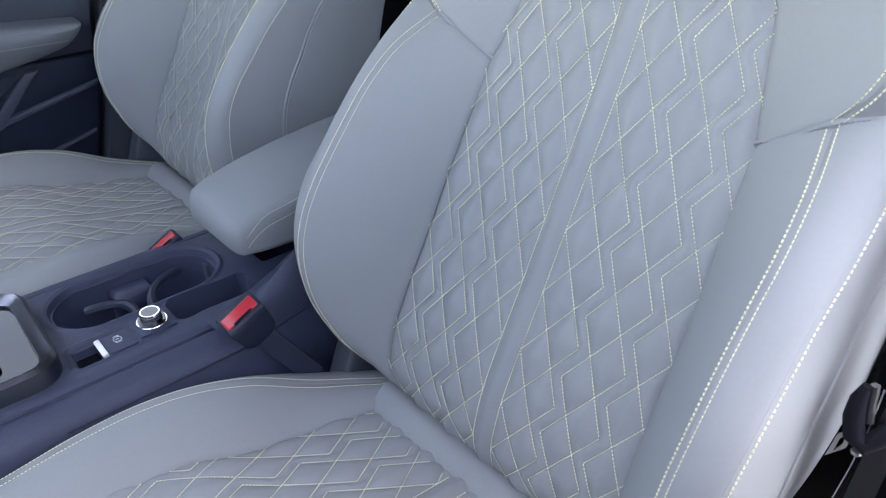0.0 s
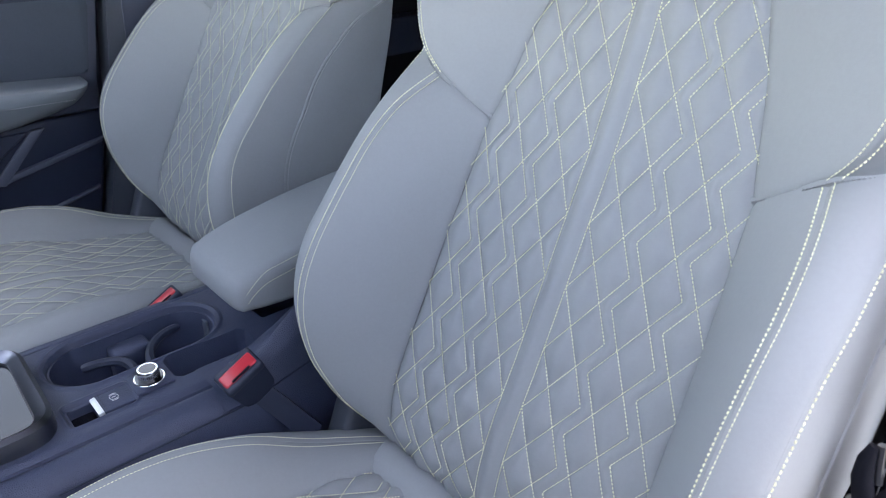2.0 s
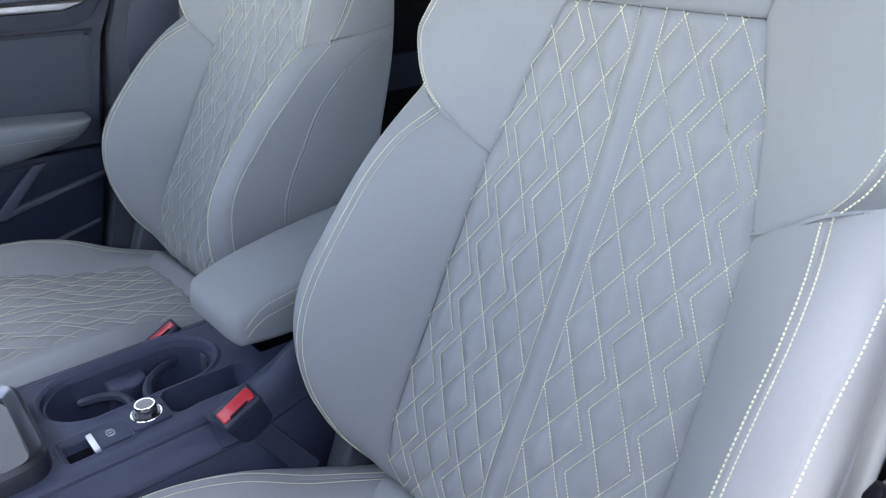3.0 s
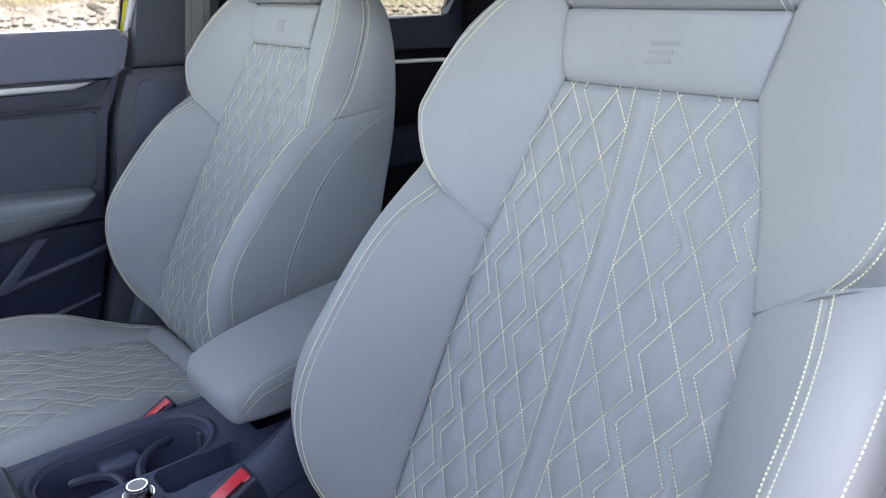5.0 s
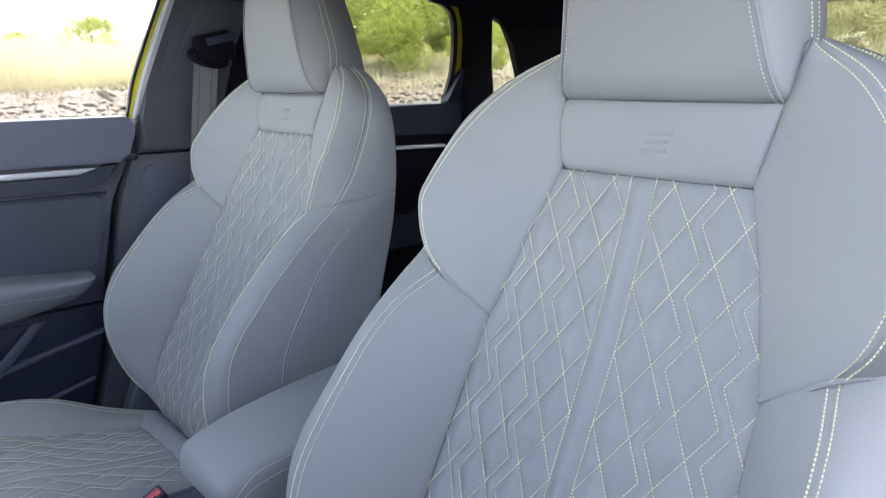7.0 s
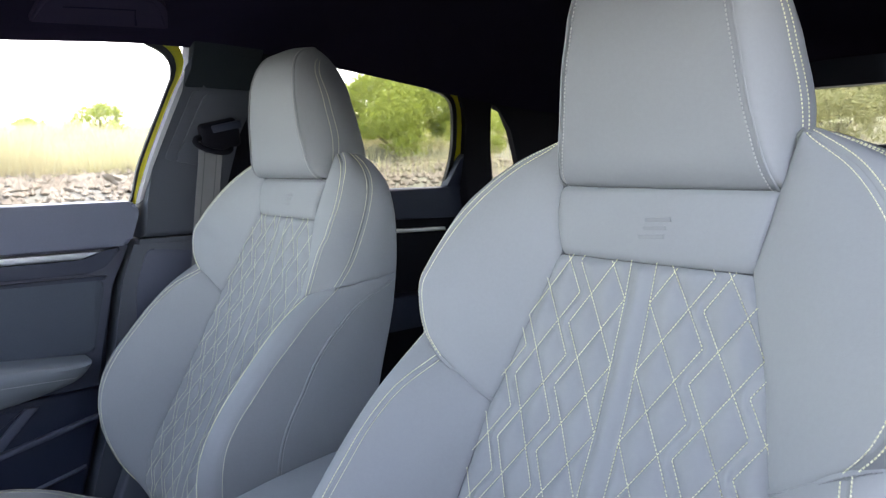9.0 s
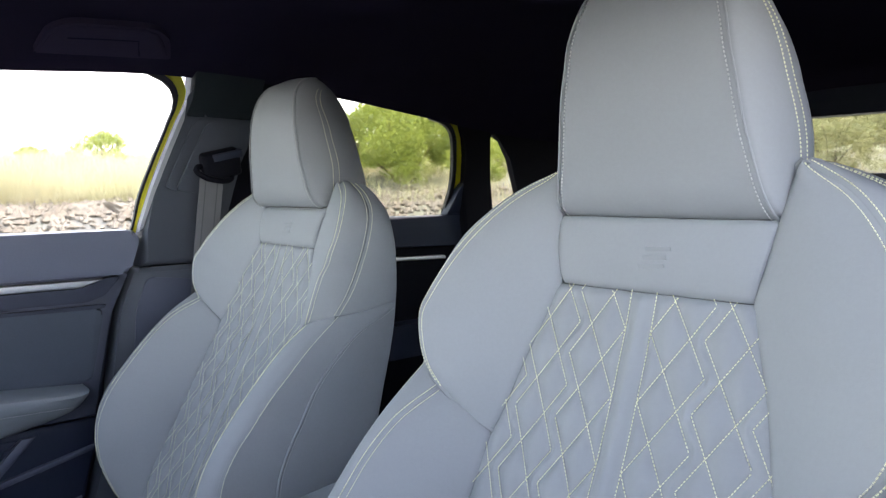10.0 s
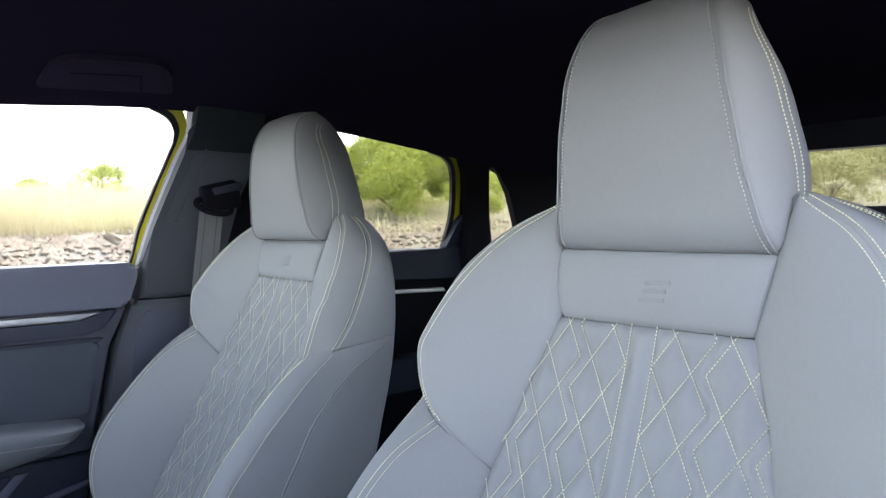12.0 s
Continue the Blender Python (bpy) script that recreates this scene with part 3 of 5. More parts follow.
    # back of the seat
    S = across(along([E_LOW(np.array(t)) for t in (0, .25, .5, .75, 1)] + [E_UP(np.array(t)) for t in (.2, .4, .6, .8, 1)]),
               lambda u, v: np.stack([0 * u, 0.05 * np.sin(np.pi * u), 0 * u], -1))
    patch("back_shell", S, (0.46, 0.65), LEATHER, seat, True, step=0.02)
    # headrest
    S = across(H_FRONT, lambda u, v: np.stack([0 * u, -0.004 * np.sin(np.pi * u) * np.cos(v * 1.3), 0.006 * np.sin(np.pi * u) * np.clip(v - .75, 0, 1) * 4], -1))
    p = patch("headrest", S, (0.17, 0.29), LEATHER, seat, seam=0.0024)
    stitches("headrest_thread", [edge_line(S, k, 0.0050, span=(.0, .93)) for k in "lr"], p, THREAD_PALE, pitch=0.0034, length=0.0021, width=0.0010, label="pale grey dashed stitching")
    S = across(H_BACK, lambda u, v: np.stack([0 * u, 0.018 * np.sin(np.pi * u) * (1 - .7 * v), 0.006 * np.sin(np.pi * u) * np.clip(v - .8, 0, 1) * 5], -1))
    patch("headrest_back", S, (0.16, 0.24), LEATHER, seat, True)
    bm = tube([(x, -.0520 - .0035 * (1 - (x / .1) ** 2), .9915) for x in np.linspace(-.1, .1, 20)], .0036, 8)
    part("neck_roll", bm, LEATHER, seat)
    # quilted cushion and the roll behind it
    wi = lambda y: spline([(-.795, .172), (-.65, .170), (-.543, .165), (-.473, .160), (-.418, .150), (-.35, .145), (-.278, .135)])(y)[..., 0]
    zi = lambda y: spline([(-.795, .455), (-.75, .485), (-.65, .490), (-.543, .482), (-.473, .475), (-.418, .459), (-.35, .446), (-.278, .436)])(y)[..., 0]

    def S(u, v):
        y = -0.795 + 0.517 * v
        return np.stack([(2 * u - 1) * (wi(y) + 0.004), y, zi(y) + 0.006 * (1 - (2 * u - 1) ** 2)], -1)
    p = patch("quilted_cushion", S, (0.31, 0.53), LEATHER, seat, step=0.0020,
              relief=lambda P: puff * quilt_swell(P[..., 0], (-0.3 - P[..., 1]) / 0.059, 0.059) - 0.25 * puff, label="quilted grey leather seat cushion")
    lines = []
    for l in quilt_lines(0.0 - 0.25, 0.47 / 0.059, lambda v: wi(-0.3 - v * 0.059) + 0.0035):
        y = -0.3 - l[:, 1] * 0.059
        lines.append((np.column_stack([l[:, 0], y, zi(y) + 0.006 * (1 - (l[:, 0] / wi(y)) ** 2) + 0.0009 - 0.19 * puff]), np.tile([0, 0, 1.0], (len(y), 1))))
    stitches("quilting_thread", lines, p, yarn, pitch=0.0031, length=0.0021, width=thread)

    def S(u, v):
        y = -0.286 + 0.05 * v
        return np.stack([(2 * u - 1) * (0.142 + 0.012 * v), y, 0.432 + 0.02 * np.sin(np.pi * v) ** .7 + 0.004 * v], -1)
    patch("cushion_roll", S, (0.29, 0.06), LEATHER, seat)
    S = across(F_CUSH, lambda u, v: np.stack([0 * u, -0.02 * np.sin(np.pi * u), 0 * u], -1))
    patch("cushion_front", S, (0.34, 0.16), LEATHER, seat, True)
    bm = bmesh.new()
    rounded_box(bm, (0.40, 0.46, 0.14), (0, -0.46, 0.25), 0.02)
    part("seat_base", bm, SOFT_DARK, seat)
    for sg in (1, -1):
        bm = bmesh.new()
        rounded_box(bm, (0.035, 0.56, 0.05), (sg * 0.19, -0.46, 0.165), 0.006)
        part("seat_rail", bm, STEEL, seat)
    # recliner cover at the hinge
        bm = bmesh.new()
        rounded_box(bm, (0.034, 0.085, 0.19), (sg * 0.214, -0.250, 0.395), 0.007, 3, pose(0, 0, 0, -22, 0, 0))
        part("hinge_cover", bm, PILLAR, seat)
    return seat


seat = build_seat()
# thinner, dimmed thread stands in for the shade on this seat
seat_2 = build_seat(0.0052, 0.0006, THREAD_SHADED)
seat_2.matrix_basis = pose(-0.74, 0.049, 0.005)
tagged(seat_2, "pale grey leather sport seat with deep diamond quilting and fixed headrest", "car seat", "front seats")
lean = Matrix.Translation((0, -0.2, 0.46)) @ Matrix.Rotation(-0.055, 4, "X") @ Matrix.Translation((0, 0.2, -0.46))
for ob in seat_2.children:
    if not ob.name.startswith(("cushion", "quilted_cushion", "seat_", "hinge")):
        ob.matrix_basis = lean
        if ob.name.startswith("headrest"):
            ob.matrix_basis = lean @ Matrix.Translation((-.008, -.010, .003))
for ob in seat_2.children:
    if ob.name.startswith(("cushion", "quilted_cushion")):
        ob.matrix_basis = Matrix.Translation((0, 0, -.014))
        if ob.name.startswith("cushion_") and sum(v.co.x for v in ob.data.vertices) > 0.5:
            ob.matrix_basis = Matrix.Translation((-.030, 0, -.004))
            for k in list(ob.children):
                bpy.data.objects.remove(k)

for ob in seat_2.children:
    if ob.name.startswith("bolster") and sum(v.co.x for v in ob.data.vertices) < 0:
        ob.matrix_basis = Matrix.Translation((.007, 0, 0)) @ ob.matrix_basis


# ---- car body round the seats ----
MID = -0.37          # the car's middle


def side_x(z):
    """The inner face of the left side: upright below the sill, leaning inwards above it."""
    return -1.03 + max(0.0, z - 0.945) * 0.4


def on_side(off=0.0):
    return lambda a, b, d: (side_x(b) + off - d, a, b)


def fill(poly, n=6):
    """The outline with extra points on each edge, so that it can bend with the side."""
    out = []
    for i in range(len(poly)):
        p, q = poly[i], poly[(i + 1) % len(poly)]
        for k in range(n):
            out.append((p[0] + (q[0] - p[0]) * k / n, p[1] + (q[1] - p[1]) * k / n))
    return out


def side_part(name, poly, mat, parent=None, off=0.0, thick=0.03, bevel=0.004, label="", seg=3):
    return part(name, slab(poly, on_side(off), thick, bevel, seg), mat, parent, label)


# floor, walls, headliner
bm = bmesh.new()
rounded_box(bm, (1.40, 3.26, 0.04), (MID, 0.02, 0.14), 0.01)
tagged(part("floor", bm, CARPET), "black carpeted car floor", "floor", kind="structure")
bm = bmesh.new()
rounded_box(bm, (1.40, 0.05, 0.64), (MID, -1.56, 0.46), 0.02)
tagged(part("wall_front", bm, SOFT_DARK), "plain dark bulkhead under the windscreen", "wall", kind="structure")
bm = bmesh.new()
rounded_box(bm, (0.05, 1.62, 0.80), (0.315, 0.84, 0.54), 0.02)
tagged(part("wall_right", bm, MATTE_BLACK), "dark rear side panel beside the driver's seat", "wall", kind="structure")
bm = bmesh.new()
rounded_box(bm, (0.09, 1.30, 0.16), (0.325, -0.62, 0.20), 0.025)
tagged(part("door_sill", bm, MATTE_BLACK), "dark sill of the open doorway", "sill", kind="structure")
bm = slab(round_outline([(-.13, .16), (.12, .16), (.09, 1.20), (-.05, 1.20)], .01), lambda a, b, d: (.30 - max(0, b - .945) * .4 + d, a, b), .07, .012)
tagged(part("pillar_right", bm, MATTE_BLACK), "dark trimmed door pillar", "pillar", kind="structure")

# right rear side, out of view, added to cut light on the passenger seat
for nm, poly, lab in (("pillar_right_rear", [(.62, .93), (.78, .93), (.71, 1.20), (.56, 1.21)], "dark pillar out of view, cutting light from the right rear"),
                      ("pillar_right_corner", [(.90, .93), (1.62, .93), (1.62, 1.19), (.74, 1.20)], "dark rearmost pillar out of view, cutting light from the right rear")):
    bm = slab(poly, lambda a, b, d: (.30 - max(0, b - .945) * .4 + d, a, b), .03, .006)
    tagged(part(nm, bm, BLACK_TRIM), lab, "pillar", kind="structure")
w = thing("window_right_rear", "blue-tinted pane out of view on the driver's side, dimming the light", "window", (.29, .36, .95))
w["kind"] = "structure"
ob = part("pane", slab([(.11, .93), (.92, .93), (.75, 1.20), (.09, 1.215)], lambda a, b, d: (.315 - max(0, b - .945) * .4 + d, a, b), .004, 0), DIMMING_GLASS, None, smooth=False)
ob.parent, ob.matrix_parent_inverse = w, Matrix.Translation((-.29, -.36, -.95))
ob.visible_shadow = False

RAIL = spline([(-1.25, 1.150), (-.80, 1.185), (-.37, 1.203), (-.14, 1.219), (.06, 1.217), (.24, 1.207), (.39, 1.191), (.51, 1.177), (.60, 1.166), (.80, 1.150), (1.2, 1.14), (1.62, 1.13)])


def roof_z(x, y):
    s = np.clip(np.abs((x - MID) / 0.56), 0, 1)
    return 1.295 - (1.295 - RAIL(y)[..., 0]) * s ** 3.2


yy = np.linspace(-0.86, 1.64, 70)
xx = MID + 0.56 * np.sin(np.linspace(-np.pi / 2, np.pi / 2, 60))
X, Y = np.meshgrid(xx, yy, indexing="ij")
low = np.stack([X, Y, roof_z(X, Y)], -1)
top = low + np.array([0, 0, 0.045])
n, m = X.shape
verts = list(low.reshape(-1, 3)) + list(top.reshape(-1, 3))
faces = [tuple(f) for f in grid_faces(n, m, True)] + [tuple(f + n * m) for f in grid_faces(n, m)]
ring = [i * m for i in range(n)] + [(n - 1) * m + j for j in range(1, m)] + [i * m + m - 1 for i in range(n - 2, -1, -1)] + list(range(m - 2, 0, -1))
faces += [(ring[i], ring[(i + 1) % len(ring)], ring[(i + 1) % len(ring)] + n * m, ring[i] + n * m) for i in range(len(ring))]
tagged(new("ceiling", mesh("ceiling", verts, faces, HEADLINER)), "black cloth headliner curving down to the windows", "headliner", kind="structure")

# painted roof skin over the headliner
skin = [low + np.array([0, 0, h]) for h in (0.049, 0.055)]
verts = list(skin[0].reshape(-1, 3)) + list(skin[1].reshape(-1, 3))
tagged(new("roof", mesh("roof", verts, faces, YELLOW)), "bright yellow painted car roof", "roof", kind="structure")

# body rails and dashboard, out of view, added to shade the cabin
bm = bmesh.new()
rounded_box(bm, (0.11, 2.55, 0.08), (0.243, 0.36, 1.245), 0.025)
tagged(part("roof_rail", bm, BLACK_TRIM), "dark rail over the doorway, out of view, blocking the sun", "roof rail", kind="structure")
bm = bmesh.new()
rounded_box(bm, (0.11, 2.55, 0.05), (-0.983, 0.36, 1.263), 0.02)
tagged(part("roof_rail", bm, BLACK_TRIM), "dark rail over the passenger's doors, out of view, blocking the sun", "roof rail", kind="structure")
# unseen block that keeps low windscreen light off the cushions
bm = bmesh.new()
rounded_box(bm, (1.28, 0.56, 0.34), (MID, -1.26, 0.73), 0.06)
tagged(part("wall_dashboard", bm, SOFT_DARK), "plain dark block in place of the dashboard, out of view, shading the cushions", "dashboard", kind="structure")

# windscreen pane, out of view, added to thin the light on the seats
w = thing("windscreen", "tinted windscreen, out of view, thinning the sky light", "windscreen", (MID, -1.0, 1.2))
w["kind"] = "structure"
ob = part("pane", slab([(-.92, 0), (.18, 0), (.30, 1), (-1.04, 1)], lambda a, b, d: (a, -.86 - .74 * b + d, 1.27 - .44 * b), .005, 0), TINTED, None, smooth=False)
ob.parent, ob.matrix_parent_inverse = w, Matrix.Translation((-MID, 1.0, -1.2))

# driver's door, out of view, set ajar to cut the doorway light
P0, P1 = Vector((.40, -1.12, 0)), Vector((.64, -.14, 0))
dv = (P1 - P0).normalized()
dn = Vector((-dv.y, dv.x, 0))
bm = slab(round_outline([(0, .25), (.88, .25), (.90, .95), (.82, 1.22), (.30, 1.22), (.0, .98)], .03), lambda a, b, d: tuple(P0 + dv * a + dn * d + Vector((0, 0, min(b, 1.06)))), .07, .015)
tagged(part("wall_door", bm, SOFT_DARK), "plain dark driver's door, out of view, set ajar to hold back light", "door", kind="structure")

# tailgate with its window
hole = round_outline([(-.90, 1.055), (.16, 1.055), (.10, 1.219), (-.84, 1.219)], .05)
outer = [(-1.02, .15), (.28, .15), (.28, 1.0), (.17, 1.30), (-.91, 1.30), (-1.02, 1.0)]
bm = bmesh.new()
ov = [[bm.verts.new((a, y, b)) for a, b in fill(outer, 4)] for y in (1.58, 1.64)]
hv = [[bm.verts.new((a, y, b)) for a, b in hole] for y in (1.58, 1.64)]
for k in range(2):
    eo = [bm.edges.new((ov[k][i], ov[k][(i + 1) % len(ov[k])])) for i in range(len(ov[k]))]
    eh = [bm.edges.new((hv[k][i], hv[k][(i + 1) % len(hv[k])])) for i in range(len(hv[k]))]
    bmesh.ops.triangle_fill(bm, use_beauty=True, use_dissolve=False, edges=eo + eh)
for ringv in (ov, hv):
    k = len(ringv[0])
    for i in range(k):
        bm.faces.new((ringv[0][i], ringv[0][(i + 1) % k], ringv[1][(i + 1) % k], ringv[1][i]))
tagged(part("wall_rear", bm, SOFT_DARK), "dark tailgate trim round the rear window", "wall", kind="structure")
w = thing("window_rear", "clear rear window in the tailgate", "window", (MID, 1.61, 1.14))
w["kind"] = "structure"
ob = part("pane", slab(hole, lambda a, b, d: (a, 1.608 + d, b), .004, 0), REAR_GLASS, None, smooth=False)
ob.parent, ob.matrix_parent_inverse = w, Matrix.Translation((-MID, -1.61, -1.14))
ob.visible_shadow = False

# left side: sill and lower wall behind the doors
bm = bmesh.new()
rounded_box(bm, (0.05, 2.9, 0.79), (-1.115, 0.30, 0.545), 0.015)
tagged(part("wall_left", bm, SOFT_DARK), "dark inner side of the car behind the door trims", "wall", kind="structure")

# front passenger door
door = thing("door_1", "dark grey front door trim with pale armrest and aluminium strip", "car door", (-1.03, -0.6, 0.25))
door["kind"] = "structure"
hub = Matrix.Translation((1.03, 0.6, -0.25))


def under(ob, top, inv):
    ob.parent, ob.matrix_parent_inverse = top, inv
    return ob


edge = [(-.146, .945), (-.163, .871), (-.196, .800), (-.214, .68), (-.224, .56), (-.262, .43), (-.30, .28)]
poly = [(-1.15, .615), (-1.15, .885)] + [(-.152, .885)] + edge[1:4] + [(-.219, .615)]
under(side_part("door_card", poly, SOFT, None, -.012, .05, .006), door, hub)
poly = [(-1.15, .28), (-1.15, .613), (-.219, .613)] + edge[4:]
under(side_part("lower_card", poly, SOFT_DARK, None, -.013, .05, .006), door, hub)
pad = slab(round_outline([(-1.15, .948), (-1.15, .872), (-.163, .872), (-.144, .930), (-.150, .951)], [0, 0, .012, .014, .014]), on_side(.018), .06, .009, 4)
under(part("sill_pad", pad, SILL, None, "soft dark blue-grey window sill pad"), door, hub)
bm = slab([(-1.15, .8665), (-1.15, .8535), (-.245, .8525), (-.205, .8655)], on_side(.012), .02, .004, 3)
under(part("trim_strip", bm, SATIN, None, "satin aluminium trim strip"), door, hub)
bm = slab(round_outline([(-1.15, .852), (-1.15, .833), (-.235, .826), (-.205, .836), (-.176, .868), (-.203, .866), (-.245, .8515)], [0, 0, .012, .006, .004, .004, .01]), on_side(.010), .02, .005, 3)
under(part("handle_recess", bm, SOFT_DARK), door, hub)
bm = slab(round_outline([(-1.15, .823), (-1.15, .684), (-.229, .684), (-.203, .812)], [0, 0, .006, .016]), on_side(-.004), .012, .005, 3)
under(part("cloth_insert", bm, PANEL, None, "dark grey cloth door insert"), door, hub)
bm = slab(round_outline([(-1.15, .826), (-1.15, .822), (-.206, .811), (-.198, .818)], [0, 0, .004, .004]), on_side(-.002), .012, .0015, 1)
under(part("insert_bead", bm, SOFT_DARK), door, hub)
# armrest: a rounded ledge
prof = [(-.004, 1.0), (.024, .985), (.044, .95), (.054, .88), (.057, .78), (.055, .64), (.047, .40), (.034, .14), (.022, .03), (.0, .0)]
bm = bmesh.new()
rows_ = []
for y, low, out in ((-1.15, .600, 1), (-.80, .606, 1), (-.50, .611, 1), (-.393, .6145, 1), (-.362, .618, 1), (-.320, .627, 1), (-.290, .634, 1), (-.272, .640, .99), (-.262, .647, .97), (-.254, .655, .92), (-.249, .661, .84), (-.246, .667, .70)):
    hi_ = .6800 + (-.24 - y) * .085
    rows_.append([bm.verts.new((-1.03 + dx * out, y, low + (hi_ - low) * k)) for dx, k in prof])
for r0, r1 in zip(rows_, rows_[1:]):
    for i in range(len(prof) - 1):
        bm.faces.new((r0[i], r0[i + 1], r1[i + 1], r1[i]))
bm.faces.new(rows_[-1])
bmesh.ops.recalc_face_normals(bm, faces=bm.faces)
arm = under(part("armrest", bm, LEATHER_DOOR, None, "pale grey leather door armrest"), door, hub)
q = np.linspace(-.80, -.276, 120)
pts = np.column_stack([np.full(120, -1.03 + .0572), q, .6560 + (-.24 - q) * .030])
s = stitches("armrest_thread", [(pts, np.tile([1.0, 0, -.1], (120, 1)))], None, THREAD_PALE, label="pale grey dashed stitching", pitch=.0042, length=.0022, width=.0008)
s.parent = arm
s.matrix_parent_inverse = Matrix.Identity(4)
# lower trim: crease and map pocket
bm = slab(round_outline([(-1.15, .595), (-1.15, .40), (-.60, .40), (-.42, .525), (-.345, .600)], [0, 0, .05, .02, .01]), on_side(-.008), .01, .003, 2)
under(part("map_pocket", bm, SOFT_DARK, None, "dark map pocket recess"), door, hub)
bm = slab([(-.430, .524), (-.425, .512), (-.232, .556), (-.228, .566)], on_side(-.004), .012, .004, 2)
under(part("crease_rib", bm, SOFT), door, hub)
bm = slab([(-.345, .602), (-.425, .520), (-.405, .514), (-.322, .602)], on_side(-.003), .012, .004, 2)
under(part("pocket_rib", bm, SOFT), door, hub)
bm = slab([(-.36, .450), (-.36, .444), (-.255, .470), (-.254, .476)], on_side(-.004), .012, .002, 1)
under(part("crease_rib", bm, SOFT), door, hub)

# front and rear side windows
front_win = [(-1.2, .90), (-.152, .90), (-.147, .953), (-.140, 1.010), (-.121, 1.080), (-.101, 1.146), (-.090, 1.180), (-.091, 1.204), (-.102, 1.219), (-.14, 1.235), (-1.2, 1.19)]
rear_win = [(.05, .92), (.62, .92), (.615, .957), (.614, 1.042), (.598, 1.10), (.585, 1.134), (.572, 1.155), (.55, 1.17), (.507, 1.18), (.387, 1.20), (.242, 1.215), (.05, 1.225)]
quarter = [(.770, .955), (.90, .955), (.875, .99), (.847, 1.021), (.790, 1.095), (.750, 1.140), (.735, 1.150), (.700, 1.155), (.690, 1.148), (.705, 1.12), (.735, 1.045)]
for k, poly in enumerate((front_win, rear_win, quarter)):
    w = thing("window_%d" % (k + 1), ("clear glass of the front side window", "clear glass of the rear side window", "small rear quarter window")[k], "window", (-1.04, poly[0][0], .95))
    w["kind"] = "structure"
    ob = under(part("pane", slab(poly, on_side(-.016), .004, 0), REAR_GLASS if k else GLASS, None, smooth=False), w, Matrix.Translation((1.04, -poly[0][0], -.95)))
    ob.visible_shadow = False

# painted frames and seals at the rear edge of each window
def strip(left, right):
    return left + right[::-1]


fl = [(-.154, .935), (-.149, .953), (-.142, 1.010), (-.123, 1.080), (-.103, 1.146), (-.096, 1.174), (-.101, 1.194), (-.116, 1.208), (-.145, 1.219)]
fr = [(-.144, .920), (-.139, .953), (-.128, 1.010), (-.109, 1.080), (-.089, 1.146), (-.076, 1.184), (-.077, 1.207), (-.088, 1.225), (-.108, 1.236)]
fm = [(a * .64 + c * .36, b * .64 + d * .36) for (a, b), (c, d) in zip(fl, fr)]


def smooth_line(pts, n=40):
    c = along([(0, a, b) for a, b in pts])
    return [tuple(c(np.array(q))[1:]) for q in np.linspace(0, 1, n)]


fl, fm, fr = smooth_line(fl), smooth_line(fm), smooth_line(fr)
tagged(side_part("window_seal", strip(fl, fm), RUBBER, None, -.012, .008, .002), "black rubber seal of the front window", "seal", kind="structure")
tagged(side_part("painted_frame", strip(fm, fr), YELLOW, None, -.016, .014, .004), "bright yellow painted door frame", "door frame", kind="structure")
rl = [(.615, .945), (.614, 1.042), (.598, 1.10), (.585, 1.134), (.572, 1.155), (.55, 1.17), (.50, 1.182)]
rm = [(.628, .945), (.627, 1.042), (.609, 1.105), (.594, 1.142), (.577, 1.165), (.552, 1.180), (.50, 1.192)]
rr = [(.662, .93), (.652, 1.042), (.634, 1.10), (.617, 1.140), (.598, 1.165), (.575, 1.183), (.53, 1.196)]
rl, rm, rr = smooth_line(rl), smooth_line(rm), smooth_line(rr)
tagged(side_part("window_seal", strip(rl, rm), RUBBER, None, -.012, .010, .002), "black rubber seal of the rear window", "seal", kind="structure")
tagged(side_part("painted_frame", strip(rm, rr), YELLOW, None, -.016, .014, .004), "bright yellow painted door frame", "door frame", kind="structure")

# door pillar trim with belt outlet
pil = thing("pillar_trim", "grey plastic door pillar trim with belt outlet", "pillar trim", (-1.03, -.05, .3))
pin = Matrix.Translation((1.03, .05, -.3))
left = [(-.139, .8815), (-.132, .953), (-.120, 1.010), (-.100, 1.080), (-.080, 1.146), (-.067, 1.184), (-.068, 1.225)]
poly = left + [(.060, 1.225), (.057, 1.117), (.014, 1.000), (.02, .8815)]
under(side_part("upper_trim", poly, PILLAR, None, .004, .05, .012, seg=4), pil, pin)
poly = round_outline([(-.0785, 1.153), (-.0690, 1.184), (-.070, 1.240), (.064, 1.240), (.058, 1.153)], [.006, .006, 0, 0, 0])
under(side_part("pillar_cloth", poly, PILLAR_CLOTH, None, .008, .020, .003), pil, pin)
poly = [(a + .0005, b) for a, b in fr if .945 < b < 1.186 and a < -.0758] + [(a + .001, min(b, 1.184)) for a, b in left[5:0:-1]]
under(side_part("weatherstrip", poly, SEAL_GREY, None, .003, .016, .003, "grey weatherstrip along the pillar"), pil, pin)
# the pillar's side turned rearwards, its shade put into a black slab
poly = [(.050, 1.225), (.046, 1.117), (.004, 1.000), (.008, .885), (.11, .885), (.11, 1.225)]
under(side_part("pillar_flank", poly, BLACK_TRIM, None, -.002, .03, .004), pil, pin)
poly = round_outline([(-.148, .8795), (.10, .8795), (.12, .30), (-.28, .28), (-.245, .43), (-.208, .56), (-.195, .68), (-.176, .80)], [.008, .01, 0, 0, .02, .02, .02, .02])
under(side_part("lower_trim", poly, PILLAR, None, .000, .05, .010, seg=4), pil, pin)
